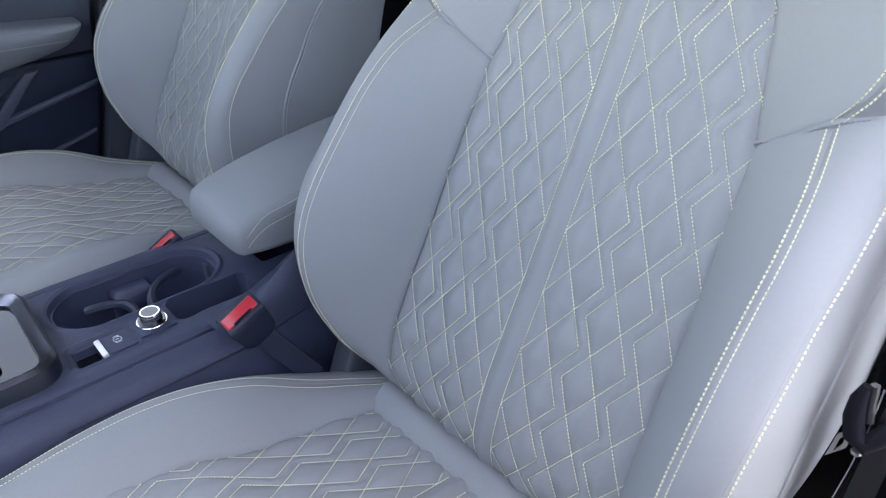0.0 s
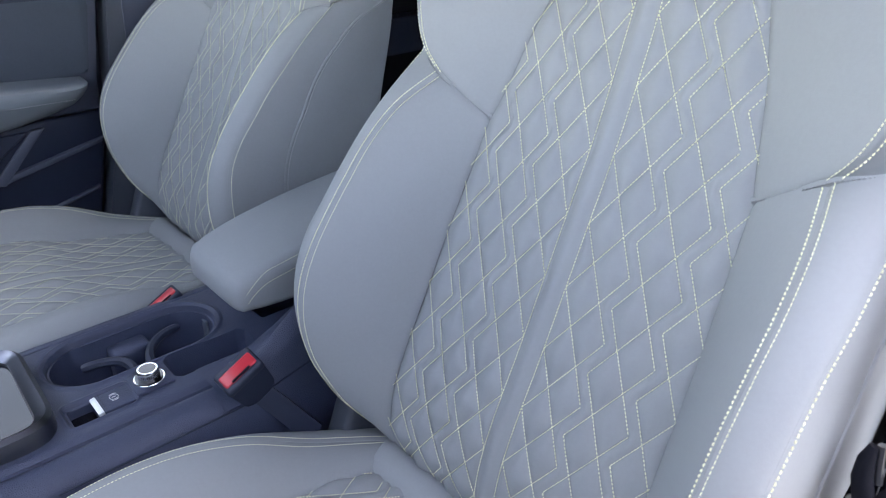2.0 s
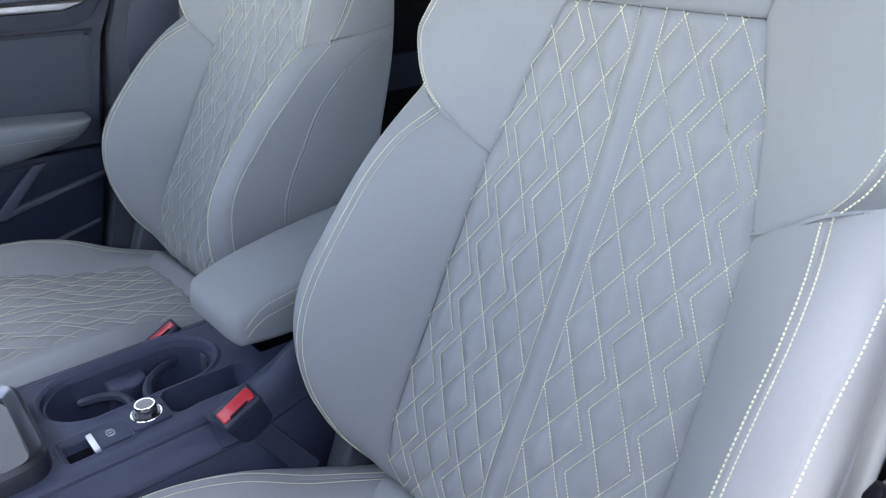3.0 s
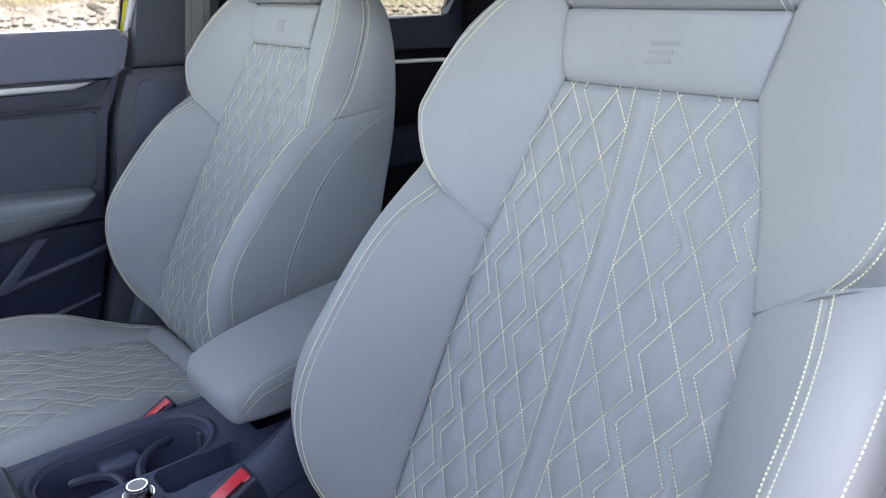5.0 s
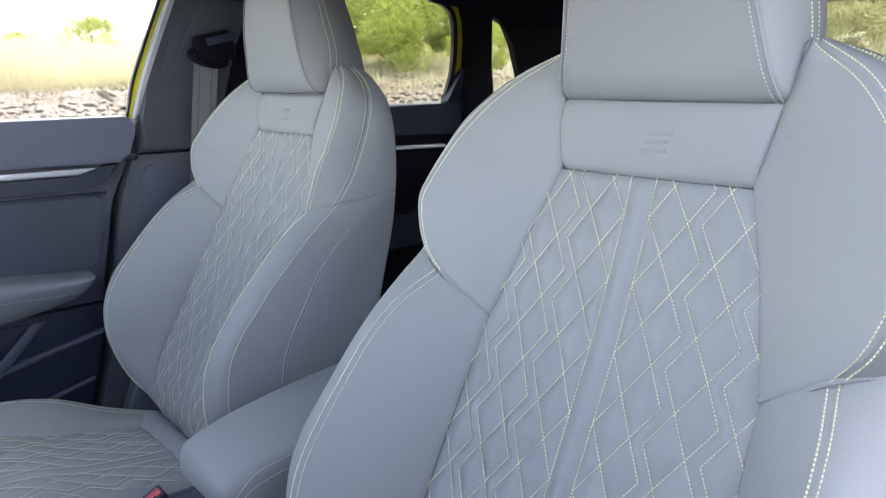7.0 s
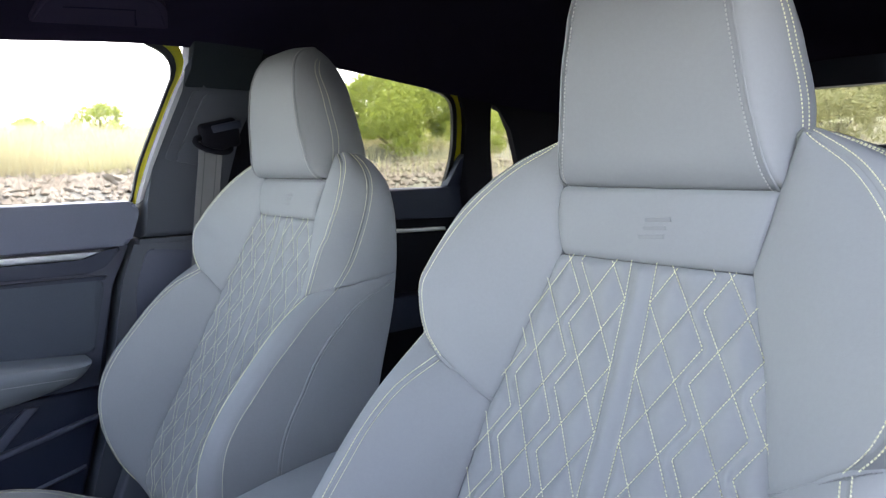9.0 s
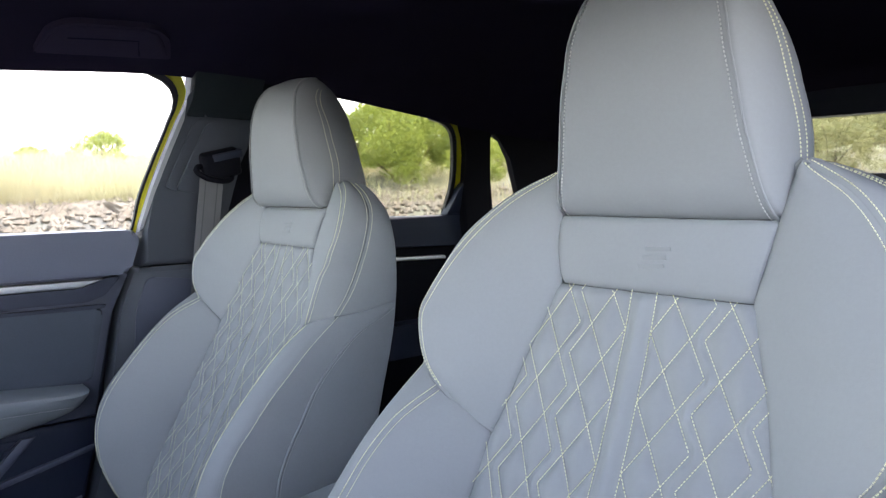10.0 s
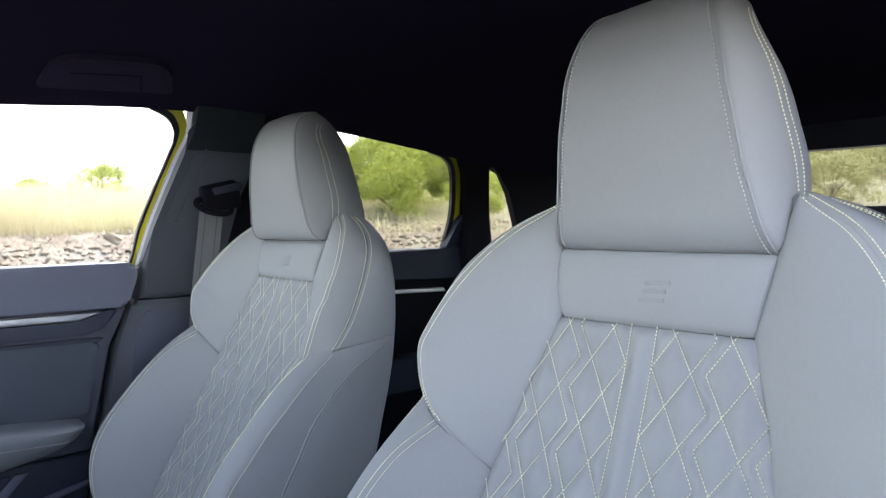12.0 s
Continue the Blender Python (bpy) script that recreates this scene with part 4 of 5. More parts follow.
poly = round_outline([(-.128, .862), (-.03, .850), (-.05, .60), (-.165, .60), (-.15, .80)], .014)
under(side_part("lower_recess", poly, SOFT, None, .003, .012, .003), pil, pin)
poly = round_outline([(-.102, 1.027), (-.062, 1.149), (.054, 1.149), (.046, 1.100), (.012, 1.005), (-.02, .998), (-.055, 1.013)], [.008, .012, .010, .004, .01, .01, .008])
under(side_part("height_cover", poly, PILLAR, None, .010, .012, .002), pil, pin)
poly = round_outline([(-.084, 1.022), (-.042, 1.144), (.044, 1.144), (.038, 1.100), (.010, 1.015), (-.02, 1.006), (-.050, 1.017)], [.008, .014, .012, .006, .006, .01, .01])
under(side_part("belt_slider", poly, PILLAR, None, .017, .014, .002), pil, pin)

# seat belt on the pillar
belt = thing("seat_belt", "dark grey seat belt hanging from its pillar guide", "seat belt", (-1.0, -.02, .95), "seat belts")
bin_ = Matrix.Translation((1.0, .02, -.95))


def ribbon(points, width_dir, width, thick=0.0014):
    bm = bmesh.new()
    w = Vector(width_dir).normalized() * width / 2
    r0 = None
    P = [Vector(p) for p in points]
    for i, p in enumerate(P):
        t = (P[min(i + 1, len(P) - 1)] - P[max(i - 1, 0)]).normalized()
        nn = t.cross(w.normalized()).normalized() * thick / 2
        r = [bm.verts.new(p + a) for a in (w + nn, -w + nn, -w - nn, w - nn)]
        if r0:
            for k in range(4):
                bm.faces.new((r0[k], r0[(k + 1) % 4], r[(k + 1) % 4], r[k]))
        else:
            bm.faces.new(r[::-1])
        r0 = r
    bm.faces.new(r0)
    return bm


a = ribbon([(-.962, -.024, 1.060), (-.964, -.027, 1.02), (-.972, -.035, .93), (-.978, -.042, .84), (-.984, -.05, .70), (-.99, -.06, .45)], (0, 1, .08), .046)
web = under(part("webbing", a, WEBBING), belt, bin_)
for k in (-.0115, .0115):
    a = ribbon([(-.9612, -.024 + k, 1.060), (-.9632, -.027 + k, 1.02), (-.9712, -.035 + k, .93), (-.9772, -.042 + k, .84), (-.9832, -.05 + k, .70)], (0, 1, .08), .0022, .0006)
    ob = part("webbing_line", a, WEBBING_LINE)
    ob.parent = web
bm = bmesh.new()
rounded_box(bm, (.030, .072, .052), (-.952, -.012, 1.070), .008, 3, pose(0, 0, 0, 14, 18, 0))
under(part("belt_guide", bm, BLACK_TRIM, None, "black plastic belt guide"), belt, bin_)
bm = tube([(-.949 - .004 * math.sin(t), -.026 + .034 * math.cos(t), 1.052 + .012 * math.sin(t) - .006 * math.cos(t)) for t in np.linspace(0, 2 * math.pi, 24, endpoint=False)], .0055, 8, True)
under(part("guide_loop", bm, BLACK_TRIM), belt, bin_)
bm = bmesh.new()
rounded_box(bm, (.012, .060, .016), (-.937, -.006, 1.085), .004, 2, pose(0, 0, 0, 14, 18, 0))
under(part("guide_cap", bm, SOFT_DARK), belt, bin_)

# rear door trim
rdoor = thing("door_2", "black rear door trim with a thin bright strip", "car door", (-1.03, .4, .3))
rdoor["kind"] = "structure"
rin = Matrix.Translation((1.03, -.4, -.3))
under(side_part("door_card", [(.115, .28), (.115, .90), (.685, .90), (.70, .60), (.62, .28)], BLACK_TRIM, None, -.012, .04, .006), rdoor, rin)
bm = slab(round_outline([(.10, .958), (.10, .885), (.685, .878), (.678, .955)], [0, 0, .01, .015]), on_side(.012), .05, .014, 4)
under(part("sill_pad", bm, SOFT_DARK, None, "soft dark window sill pad"), rdoor, rin)
bm = slab([(.12, .866), (.12, .857), (.615, .846), (.612, .855)], on_side(.004), .02, .003, 2)
under(part("trim_strip", bm, SATIN), rdoor, rin)
bm = slab(round_outline([(.12, .70), (.12, .62), (.56, .62), (.57, .70)], .02), on_side(.035), .05, .012, 3)
under(part("armrest", bm, SOFT_DARK), rdoor, rin)
bm = slab(round_outline([(.610, .954), (.684, .950), (.664, 1.006), (.646, 1.040), (.632, 1.020)], [.006, .006, .01, .008, .01]), on_side(.006), .024, .008, 3)
under(part("corner_cap", bm, SOFT_DARK, None, "dark triangular corner cap"), rdoor, rin)

# pillars behind the rear door
poly = [(.668, .20), (.78, .20), (.785, .95), (.735, 1.045), (.705, 1.12), (.688, 1.148), (.70, 1.17), (.56, 1.20), (.590, 1.172), (.612, 1.142), (.629, 1.102), (.647, 1.042), (.657, .93)]
tagged(side_part("pillar_1", poly, BLACK_TRIM, None, .002, .018, .006), "black trimmed pillar behind the rear door", "pillar", kind="structure")
poly = [(.74, 1.142), (.79, 1.095), (.847, 1.021), (.895, .958), (1.62, .958), (1.62, 1.15), (.70, 1.19), (.70, 1.155)]
tagged(side_part("pillar_2", poly, BLACK_TRIM, None, .002, .018, .006), "black trimmed rearmost pillar", "pillar", kind="structure")

# rear bench behind the front seats
bench = thing("rear_bench", "rear seat bench in pale grey leather, deep in shade", "car seat", (MID, .75, .15))
bi = Matrix.Translation((-MID, -.75, -.15))
bm = bmesh.new()
rounded_box(bm, (1.22, .50, .24), (MID, .62, .36), .06, 4, pose(0, 0, 0, 6, 0, 0))
under(part("bench_cushion", bm, LEATHER), bench, bi)
for k in (-1, 0, 1):
    bm = bmesh.new()
    rounded_box(bm, (.40, .14, .52), (MID + k * .405, .95, .66), .05, 4, pose(0, 0, 0, -22, 0, 0))
    under(part("bench_backrest", bm, LEATHER), bench, bi)

# folded grab handle in the headliner
grab = thing("grab_handle", "black folded grab handle in the headliner", "grab handle", (-.86, -.24, 1.24))
gi = Matrix.Translation((.86, .24, -1.24))


def on_roof(a, b, d):
    """a runs rearwards, b across (towards the middle), d into the room."""
    x, y = b, a
    e = 1e-3
    zx = (roof_z(np.array(x + e), np.array(y)) - roof_z(np.array(x - e), np.array(y))) / (2 * e)
    nn = Vector((float(zx), 0, -1)).normalized()
    return Vector((x, y, float(roof_z(np.array(x), np.array(y))))) + nn * d


outl = round_outline([(-.333, -.872), (-.329, -.806), (-.306, -.778), (-.190, -.767), (-.158, -.797), (-.132, -.866)], [.004, .02, .02, .02, .02, .004], 8)
bm = slab(outl, lambda a, b, d: on_roof(a, b, .009 - d), .016, .006, 4)
under(part("handle_base", bm, HANDLE), grab, gi)
path = [(-.328, -.866), (-.323, -.818), (-.313, -.798), (-.296, -.788), (-.25, -.783), (-.202, -.778), (-.184, -.786), (-.169, -.806), (-.152, -.838), (-.140, -.862)]
bm = tube([on_roof(a, b, .0075) for a, b in path], [.002] + [.0032] * 8 + [.002], 8)
under(part("grip", bm, HANDLE), grab, gi)
path = [(-.298, -.824), (-.25, -.819), (-.200, -.815), (-.193, -.838), (-.184, -.862)]
bm = tube([on_roof(a, b, .0085) for a, b in path], .0022, 8)
under(part("grip_lip", bm, HEADLINER), grab, gi)


# ---- centre console ----
con = thing("centre_console", "dark grey plastic centre console with cup holders", "console", (MID, -.5, .15))
ci = Matrix.Translation((-MID, .5, -.15))
TOP = .520


def stadium(x, y, cx, cy, half, r, skew=0.0):
    """Signed distance to a stadium lying along y."""
    dx = x - cx - skew * (y - cy)
    dy = np.maximum(np.abs(y - cy) - half, 0)
    return np.hypot(dx, dy) - r


def box2(x, y, x0, x1, y0, y1, r):
    qx = np.abs(x - (x0 + x1) / 2) - (x1 - x0) / 2 + r
    qy = np.abs(y - (y0 + y1) / 2) - (y1 - y0) / 2 + r
    return np.hypot(np.maximum(qx, 0), np.maximum(qy, 0)) + np.minimum(np.maximum(qx, qy), 0) - r


def sink(d, depth, wall=0.003):
    t = np.clip((-d) / wall, 0, 1)
    return depth * t * t * (3 - 2 * t)


CUP = (-.411, -.417, .048, .0475)
BIN = (-.3575, -.3130, -.407, -.310, .010)
SWI = (-.3435, -.3045, -.517, -.452, .006)
xs = np.linspace(-.472, -.284, 190)
ys = np.concatenate([np.linspace(-1.20, -.56, 30)[:-1], np.linspace(-.56, -.27, 280), np.linspace(-.27, .10, 16)[1:]])
X, Y = np.meshgrid(xs, ys, indexing="ij")
Z = np.full(X.shape, TOP)
Z += .0025 * np.exp(-((stadium(X, Y, *CUP) - .0045) / .0028) ** 2)
Z -= sink(stadium(X, Y, *CUP), .007, .0018)
Z -= sink(stadium(X, Y, *CUP) + .0045, .085, .0025)
Z -= sink(box2(X, Y, *BIN), .070, .002)
Z -= sink(box2(X, Y, *SWI), .004, .002)
Z -= sink(box2(X, Y, -.455, -.358, -.281, .06, .004), .080, .002)
Z -= sink(box2(X, Y, -.3400, -.3080, -.513, -.484, .005), .018, .002)
Z += .0015 * np.exp(-((box2(X, Y, *SWI) - .002) / .002) ** 2)
Z -= np.clip(-.56 - Y, 0, 1) * -.03
e = np.minimum(X - xs[0], xs[-1] - X)
Z -= .004 * np.exp(-(e / .0035) ** 1.5)
P = np.stack([X, Y, Z], -1)
n, m = X.shape
verts, faces = list(P.reshape(-1, 3)), [tuple(f) for f in grid_faces(n, m)]
ob = new("console_top", mesh("console_top", verts, faces, CONSOLE))
ob.data.set_sharp_from_angle(angle=radians(32))
under(ob, con, ci)
tagged(ob, "blue-grey grained plastic console top")
for sg, xe in ((1, xs[-1]), (-1, xs[0])):
    rows_ = []
    prof = [(0.0, -.004), (.0004, -.0085), (.0022, -.0088), (.0035, -.0050), (.008, -.0050), (.018, -.0075), (.026, -.013), (.032, -.022), (.036, -.040), (.038, -.09), (.038, -.16), (.038, -.36)]
    for y in ys[::5]:
        zt = TOP + max(0, -.56 - y) * .03
        rows_.append([(xe + sg * dx, y, zt + dz) for dx, dz in prof])
    P = np.array(rows_)
    ob = new("console_flank", mesh("console_flank", P.reshape(-1, 3), [tuple(f) for f in grid_faces(P.shape[0], P.shape[1], sg < 0)], CONSOLE))
    under(ob, con, ci)
# raised shoulder that climbs beside the armrest
rows_ = []
for y in np.linspace(-.385, -.06, 40):
    k = float(np.clip((y + .375) / .115, 0, 1))
    h = .062 * k * k * (3 - 2 * k)
    rows_.append([(-.318, y, TOP - .005), (-.316 + .004 * k, y, TOP - .001 + .02 * h), (-.300, y, TOP + .52 * h), (-.281, y, TOP + .90 * h), (-.272, y, TOP + h - .0005), (-.265, y, TOP + h - .004 - .002 * k), (-.258, y, TOP + h * .7 - .012), (-.2500, y, TOP - .018), (-.2475, y, TOP - .09), (-.247, y, TOP - .30)])
P = np.array(rows_)
ob = new("console_shoulder", mesh("console_shoulder", P.reshape(-1, 3), [tuple(f) for f in grid_faces(P.shape[0], P.shape[1], True)], CONSOLE))
ob.data.set_sharp_from_angle(angle=radians(40))
under(ob, con, ci)
bm = tube([(-.2478, y, TOP - .020 + .028 * max(0, (y + .36) / .12)) for y in np.linspace(-.55, -.2, 30)], .0012, 6)
under(part("console_groove", bm, SOFT_DARK), con, ci)
# cup holder inserts: two curved arms, a divider and a clip
for pts in ([(-.424, -.4740, .503), (-.4195, -.460, .505), (-.4150, -.447, .505), (-.404, -.4345, .505), (-.390, -.4300, .504), (-.376, -.4310, .502)],
            [(-.4345, -.3570, .503), (-.4290, -.3750, .505), (-.4190, -.3915, .505), (-.4055, -.4025, .505), (-.390, -.4090, .504), (-.376, -.4110, .502)]):
    c = along(pts)
    pts = [tuple(c(np.array(q))) for q in np.linspace(0, 1, 20)]
    bm = tube(pts, [.0042] + [.0056] * 17 + [.005, .004], 8)
    under(part("cup_arm", bm, SOFT_DARK), con, ci)
bm = bmesh.new()
rounded_box(bm, (.030, .046, .050), (-.442, -.416, .476), .006)
under(part("cup_divider", bm, CONSOLE), con, ci)
bm = bmesh.new()
rounded_box(bm, (.012, .004, .028), (-.420, -.3285, .493), .0015, 2)
under(part("cup_clip", bm, PANEL, None, "grey clip in the cup holder"), con, ci)
bm = bmesh.new()
rounded_box(bm, (.043, .0035, .030), (-.335, -.4100, .5045), .002, 2)
under(part("bin_edge", bm, CONSOLE), con, ci)


def lathe(rows, seg=40, at=(0, 0, 0)):
    bm = bmesh.new()
    rings = []
    for r, z in rows:
        rings.append([bm.verts.new((at[0] + r * math.cos(2 * math.pi * k / seg), at[1] + r * math.sin(2 * math.pi * k / seg), at[2] + z)) for k in range(seg)])
    for r0, r1 in zip(rings, rings[1:]):
        for k in range(seg):
            bm.faces.new((r0[k], r0[(k + 1) % seg], r1[(k + 1) % seg], r1[k]))
    bm.faces.new(rings[-1])
    bm.faces.new(rings[0][::-1])
    return bm


kx, ky = -.3300, -.4300
bm = bmesh.new()
rounded_box(bm, (.036, .040, .004), (kx + .002, ky, TOP + .0008), .0012, 2)
knob_base = under(part("knob_plate", bm, CONSOLE), con, ci)
bm = lathe([(.0165, 0), (.0165, .0026), (.0158, .0034), (.0148, .0034), (.0148, .002)], at=(kx, ky, TOP + .001))
under(part("knob_ring", bm, CHROME, None, "chrome knob ring"), con, ci)
bm = lathe([(.0135, 0), (.0145, .002), (.0145, .003)], at=(kx, ky, TOP + .003))
under(part("knob_skirt", bm, GLOSS), con, ci)
bm = lathe([(.0104, .002), (.0108, .003), (.0108, .0095), (.0114, .0105), (.0114, .0128), (.0103, .0145), (.0090, .0145), (.0086, .0139)], at=(kx, ky, TOP + .001))
knob = under(part("volume_knob", bm, CHROME, None, "chrome volume knob"), con, ci)
bm = lathe([(.0086, 0), (.0086, .0006)], at=(kx, ky, TOP + .0151))
cap = part("knob_cap", bm, GLOSS)
cap.parent = knob
for k in range(36):
    a = 2 * math.pi * k / 36
    if k == 0:
        bm = bmesh.new()
        rounded_box(bm, (.0008, .0011, .005), (.0110, 0, 0), 0)
        ridge = part("ridge", bm, CHROME, None, smooth=False)
        me = ridge.data
    else:
        ridge = new("ridge", me)
    ridge.matrix_basis = Matrix.Translation((kx, ky, TOP + .0088)) @ Matrix.Rotation(a, 4, "Z")
    ridge.parent = knob

# parking brake switch
bm = bmesh.new()
rounded_box(bm, (.0325, .034, .008), (-.3242, -.4675, TOP - .003), .0025, 2)
sw = under(part("brake_switch", bm, CONSOLE, None, "grey parking brake switch"), con, ci)
bm = bmesh.new()
rounded_box(bm, (.031, .0062, .0050), (-.3242, -.4868, TOP - .0015), .0012, 2, pose(0, 0, 0, 10, 0, 0))
ob = part("switch_tab", bm, BRIGHT, None, "bright metal tab")
ob.parent = sw
bm = bmesh.new()
rounded_box(bm, (.031, .024, .003), (-.3242, -.5005, TOP - .016), .001, 1)
ob = part("switch_well", bm, GLOSS)
ob.parent = sw
bm = tube([(-.3262 + .0042 * math.cos(t), -.4690 + .0042 * math.sin(t), TOP + .0012) for t in np.linspace(0, 2 * math.pi, 20, endpoint=False)], .00035, 5, True)
ob = part("switch_mark", bm, WHITE_MARK)
ob.parent = sw
for sgn in (-1, 1):
    bm = tube([(-.3262 + .0060 * math.cos(t), -.4690 + .0060 * math.sin(t), TOP + .0012) for t in np.linspace(-.6 + (sgn < 0) * math.pi, .6 + (sgn < 0) * math.pi, 8)], .00035, 5)
    ob = part("switch_mark", bm, WHITE_MARK)
    ob.parent = sw
bm = bmesh.new()
rounded_box(bm, (.0012, .0006, .0006), (-.3262, -.4690, TOP + .0012), 0, 1)
rounded_box(bm, (.0006, .0045, .0006), (-.3262, -.4690, TOP + .0012), 0, 1)
ob = part("switch_mark", bm, WHITE_MARK, None, smooth=False)
ob.parent = sw
for dy in (-.0835, -.0860):
    bm = bmesh.new()
    rounded_box(bm, (.029, .0006, .0008), (-.3242, -.398 + dy, TOP + .001), 0, 1)
    ob = part("switch_rib", bm, SOFT_DARK, None, smooth=False)
    ob.parent = sw

# selector surround: thick metal frame round a gloss panel
gate = thing("gear_selector", "gear selector with satin metal surround and gloss black panel", "gear selector", (-.39, -.62, .52))
gi2 = Matrix.Translation((.39, .62, -.52))
GZ = .540
outer_ = round_outline([(-.466, -.523), (-.298, -.525), (-.290, -.82), (-.466, -.82)], [.034, .034, .03, .03], 10)
inner_ = round_outline([(-.450, -.539), (-.314, -.541), (-.306, -.80), (-.450, -.80)], [.020, .020, .02, .02], 10)
bm = bmesh.new()
lev = []
for poly, z in ((outer_, GZ - .035), (outer_, GZ - .006), ([(a * .97 + b * .03, c * .97 + d * .03) for (a, c), (b, d) in zip(outer_, inner_)], GZ - .001),
                ([(a * .7 + b * .3, c * .7 + d * .3) for (a, c), (b, d) in zip(outer_, inner_)], GZ + .003), ([(a * .35 + b * .65, c * .35 + d * .65) for (a, c), (b, d) in zip(outer_, inner_)], GZ), (inner_, GZ - .005), (inner_, GZ - .016)):
    lev.append([bm.verts.new((a, b, z)) for a, b in poly])
for r0, r1 in zip(lev, lev[1:]):
    for i in range(len(r0)):
        bm.faces.new((r0[i], r0[(i + 1) % len(r0)], r1[(i + 1) % len(r0)], r1[i]))
under(part("metal_surround", bm, GUNMETAL, None, "satin gunmetal surround"), gate, gi2)
bm = slab(inner_, lambda a, b, d: (a, b, GZ - .012 - (a + .39) * .065 - d), .006, 0)
under(part("gloss_panel", bm, GLOSS, None, "gloss black panel"), gate, gi2)
bm = bmesh.new()
rounded_box(bm, (.044, .110, .008), (-.366, -.628, GZ - .013), .004, 4)
under(part("selector", bm, GLOSS, None, "gloss black selector lever"), gate, gi2)

# sliding armrest
armr = thing("console_armrest", "pale grey leather armrest over the console", "armrest", (MID, -.1, .53))
ai = Matrix.Translation((-MID, .1, -.53))
ARM_AX = spline([(-.330, .572, .592, .050), (-.325, .566, .6015, .060), (-.312, .564, .6085, .066), (-.29, .563, .614, .070), (-.25, .563, .622, .073), (-.15, .568, .636, .075), (.02, .575, .648, .075), (.12, .58, .650, .075)])


def arm_section(y):
    lo, hi, w = ARM_AX(np.array(y))
    c = -.376
    pts = []
    r = min(.014, (hi - lo) * .45)
    for cx, cz, a0 in ((c + w - r, hi - r, 0), (c - w + r, hi - r, 90), (c - w + r * .7, lo + r * .7, 180), (c + w - r * .7, lo + r * .7, 270)):
        rr_ = r if a0 < 180 else r * .7
        for k in range(6):
            a = radians(a0 + k * 18)
            pts.append((cx + rr_ * math.cos(a), y, cz + rr_ * math.sin(a)))
    return pts


bm = bmesh.new()
secs = [[bm.verts.new(p) for p in arm_section(y)] for y in (-.330, -.328, -.325, -.320, -.312, -.302, -.29, -.275, -.25, -.2, -.15, -.08, .02, .12)]
for r0, r1 in zip(secs, secs[1:]):
    for i in range(len(r0)):
        bm.faces.new((r0[i], r0[(i + 1) % len(r0)], r1[(i + 1) % len(r0)], r1[i]))
bm.faces.new(secs[0])
bm.faces.new(secs[-1][::-1])
pad = under(part("armrest_pad", bm, LEATHER), armr, ai)


def arm_seam(drop):
    """A line along the upper edge of the pad's flank, turning down over its nose."""
    pts, nn = [], []
    for y in np.linspace(.05, -.316, 110):
        lo, hi, w = ARM_AX(np.array(y))
        k = float(np.clip((-.285 - y) / .031, 0, 1)) ** 2
        z = hi - drop - .014 * k
        e = max(0.0, .014 - (hi - z))
        pts.append((-.376 + w - .014 + math.sqrt(max(0, .014 ** 2 - e * e)) + .0002, y, z))
        nn.append((math.sqrt(max(0, .014 ** 2 - e * e)) + .002, 0, e + .001))
    return pts, nn


lines = [arm_seam(.0045), arm_seam(.0165)]
s = stitches("armrest_thread", lines, None, pitch=0.0034, length=0.0024, width=0.00066)
s.parent = pad
bm = tube([(-.376 + ARM_AX(np.array(y))[2] - .0022, y, ARM_AX(np.array(y))[1] - .0105) for y in np.linspace(-.317, .05, 60)], .0016, 6)
ob = part("armrest_piping", bm, LEATHER)
ob.parent = pad
bm = bmesh.new()
rounded_box(bm, (.11, .30, .06), (-.376, -.03, .535), .01)
under(part("armrest_hinge", bm, SOFT_DARK), armr, ai)

# belt buckles
def buckle(at, m, label, size=1.0, foot=None):
    b = thing("belt_buckle", label, "belt buckle", at, "belt buckles")
    bm = slab(round_outline([(-.0255, .0), (.0255, .0), (.023, -.044), (.014, -.056), (-.014, -.056), (-.023, -.044)], [.004, .004, .01, .008, .008, .01]), lambda a, c, d: (a, .0145 - d, c), .029, .005, 3)
    part("buckle_body", bm, SOFT_DARK, b)
    bm = bmesh.new()
    rounded_box(bm, (.053, .032, .014), (0, 0, .002), .004, 3)
    part("buckle_collar", bm, SOFT_DARK, b)
    bm = bmesh.new()
    rounded_box(bm, (.046, .0185, .010), (0, -.001, .006), .003, 3)
    red = part("release_button", bm, RED, b, "red release button")
    bm = bmesh.new()
    rounded_box(bm, (.026, .0030, .002), (.0, -.0088, .0106), .0005, 1)
    part("tongue_slot", bm, BLACK_TRIM, red)
    b.matrix_basis = Matrix.Translation(at) @ m @ Matrix.Scale(size, 4)
    if foot:
        p, q = Vector(at) + m.to_3x3() @ Vector((0, 0, -.045)), Vector(foot)
        bm = ribbon([p, p.lerp(q, .3), p.lerp(q, .65), q], (0, .75, .66), .024, .010)
        ob = part("buckle_stalk", bm, SOFT_DARK, b)
        ob.matrix_parent_inverse = b.matrix_basis.inverted()
    return b


def frame_of(x, z):
    """A turn whose x and z axes point along the given directions."""
    z = Vector(z).normalized()
    x = Vector(x)
    x = (x - z * x.dot(z)).normalized()
    y = z.cross(x)
    return Matrix((x, y, z)).transposed().to_4x4()


buckle((-.243, -.366, .547), frame_of((0, .91, .42), (.30, -.42, .82)), "black belt buckle with red button beside the driver's seat", 0.88, (-.224, -.300, .440))
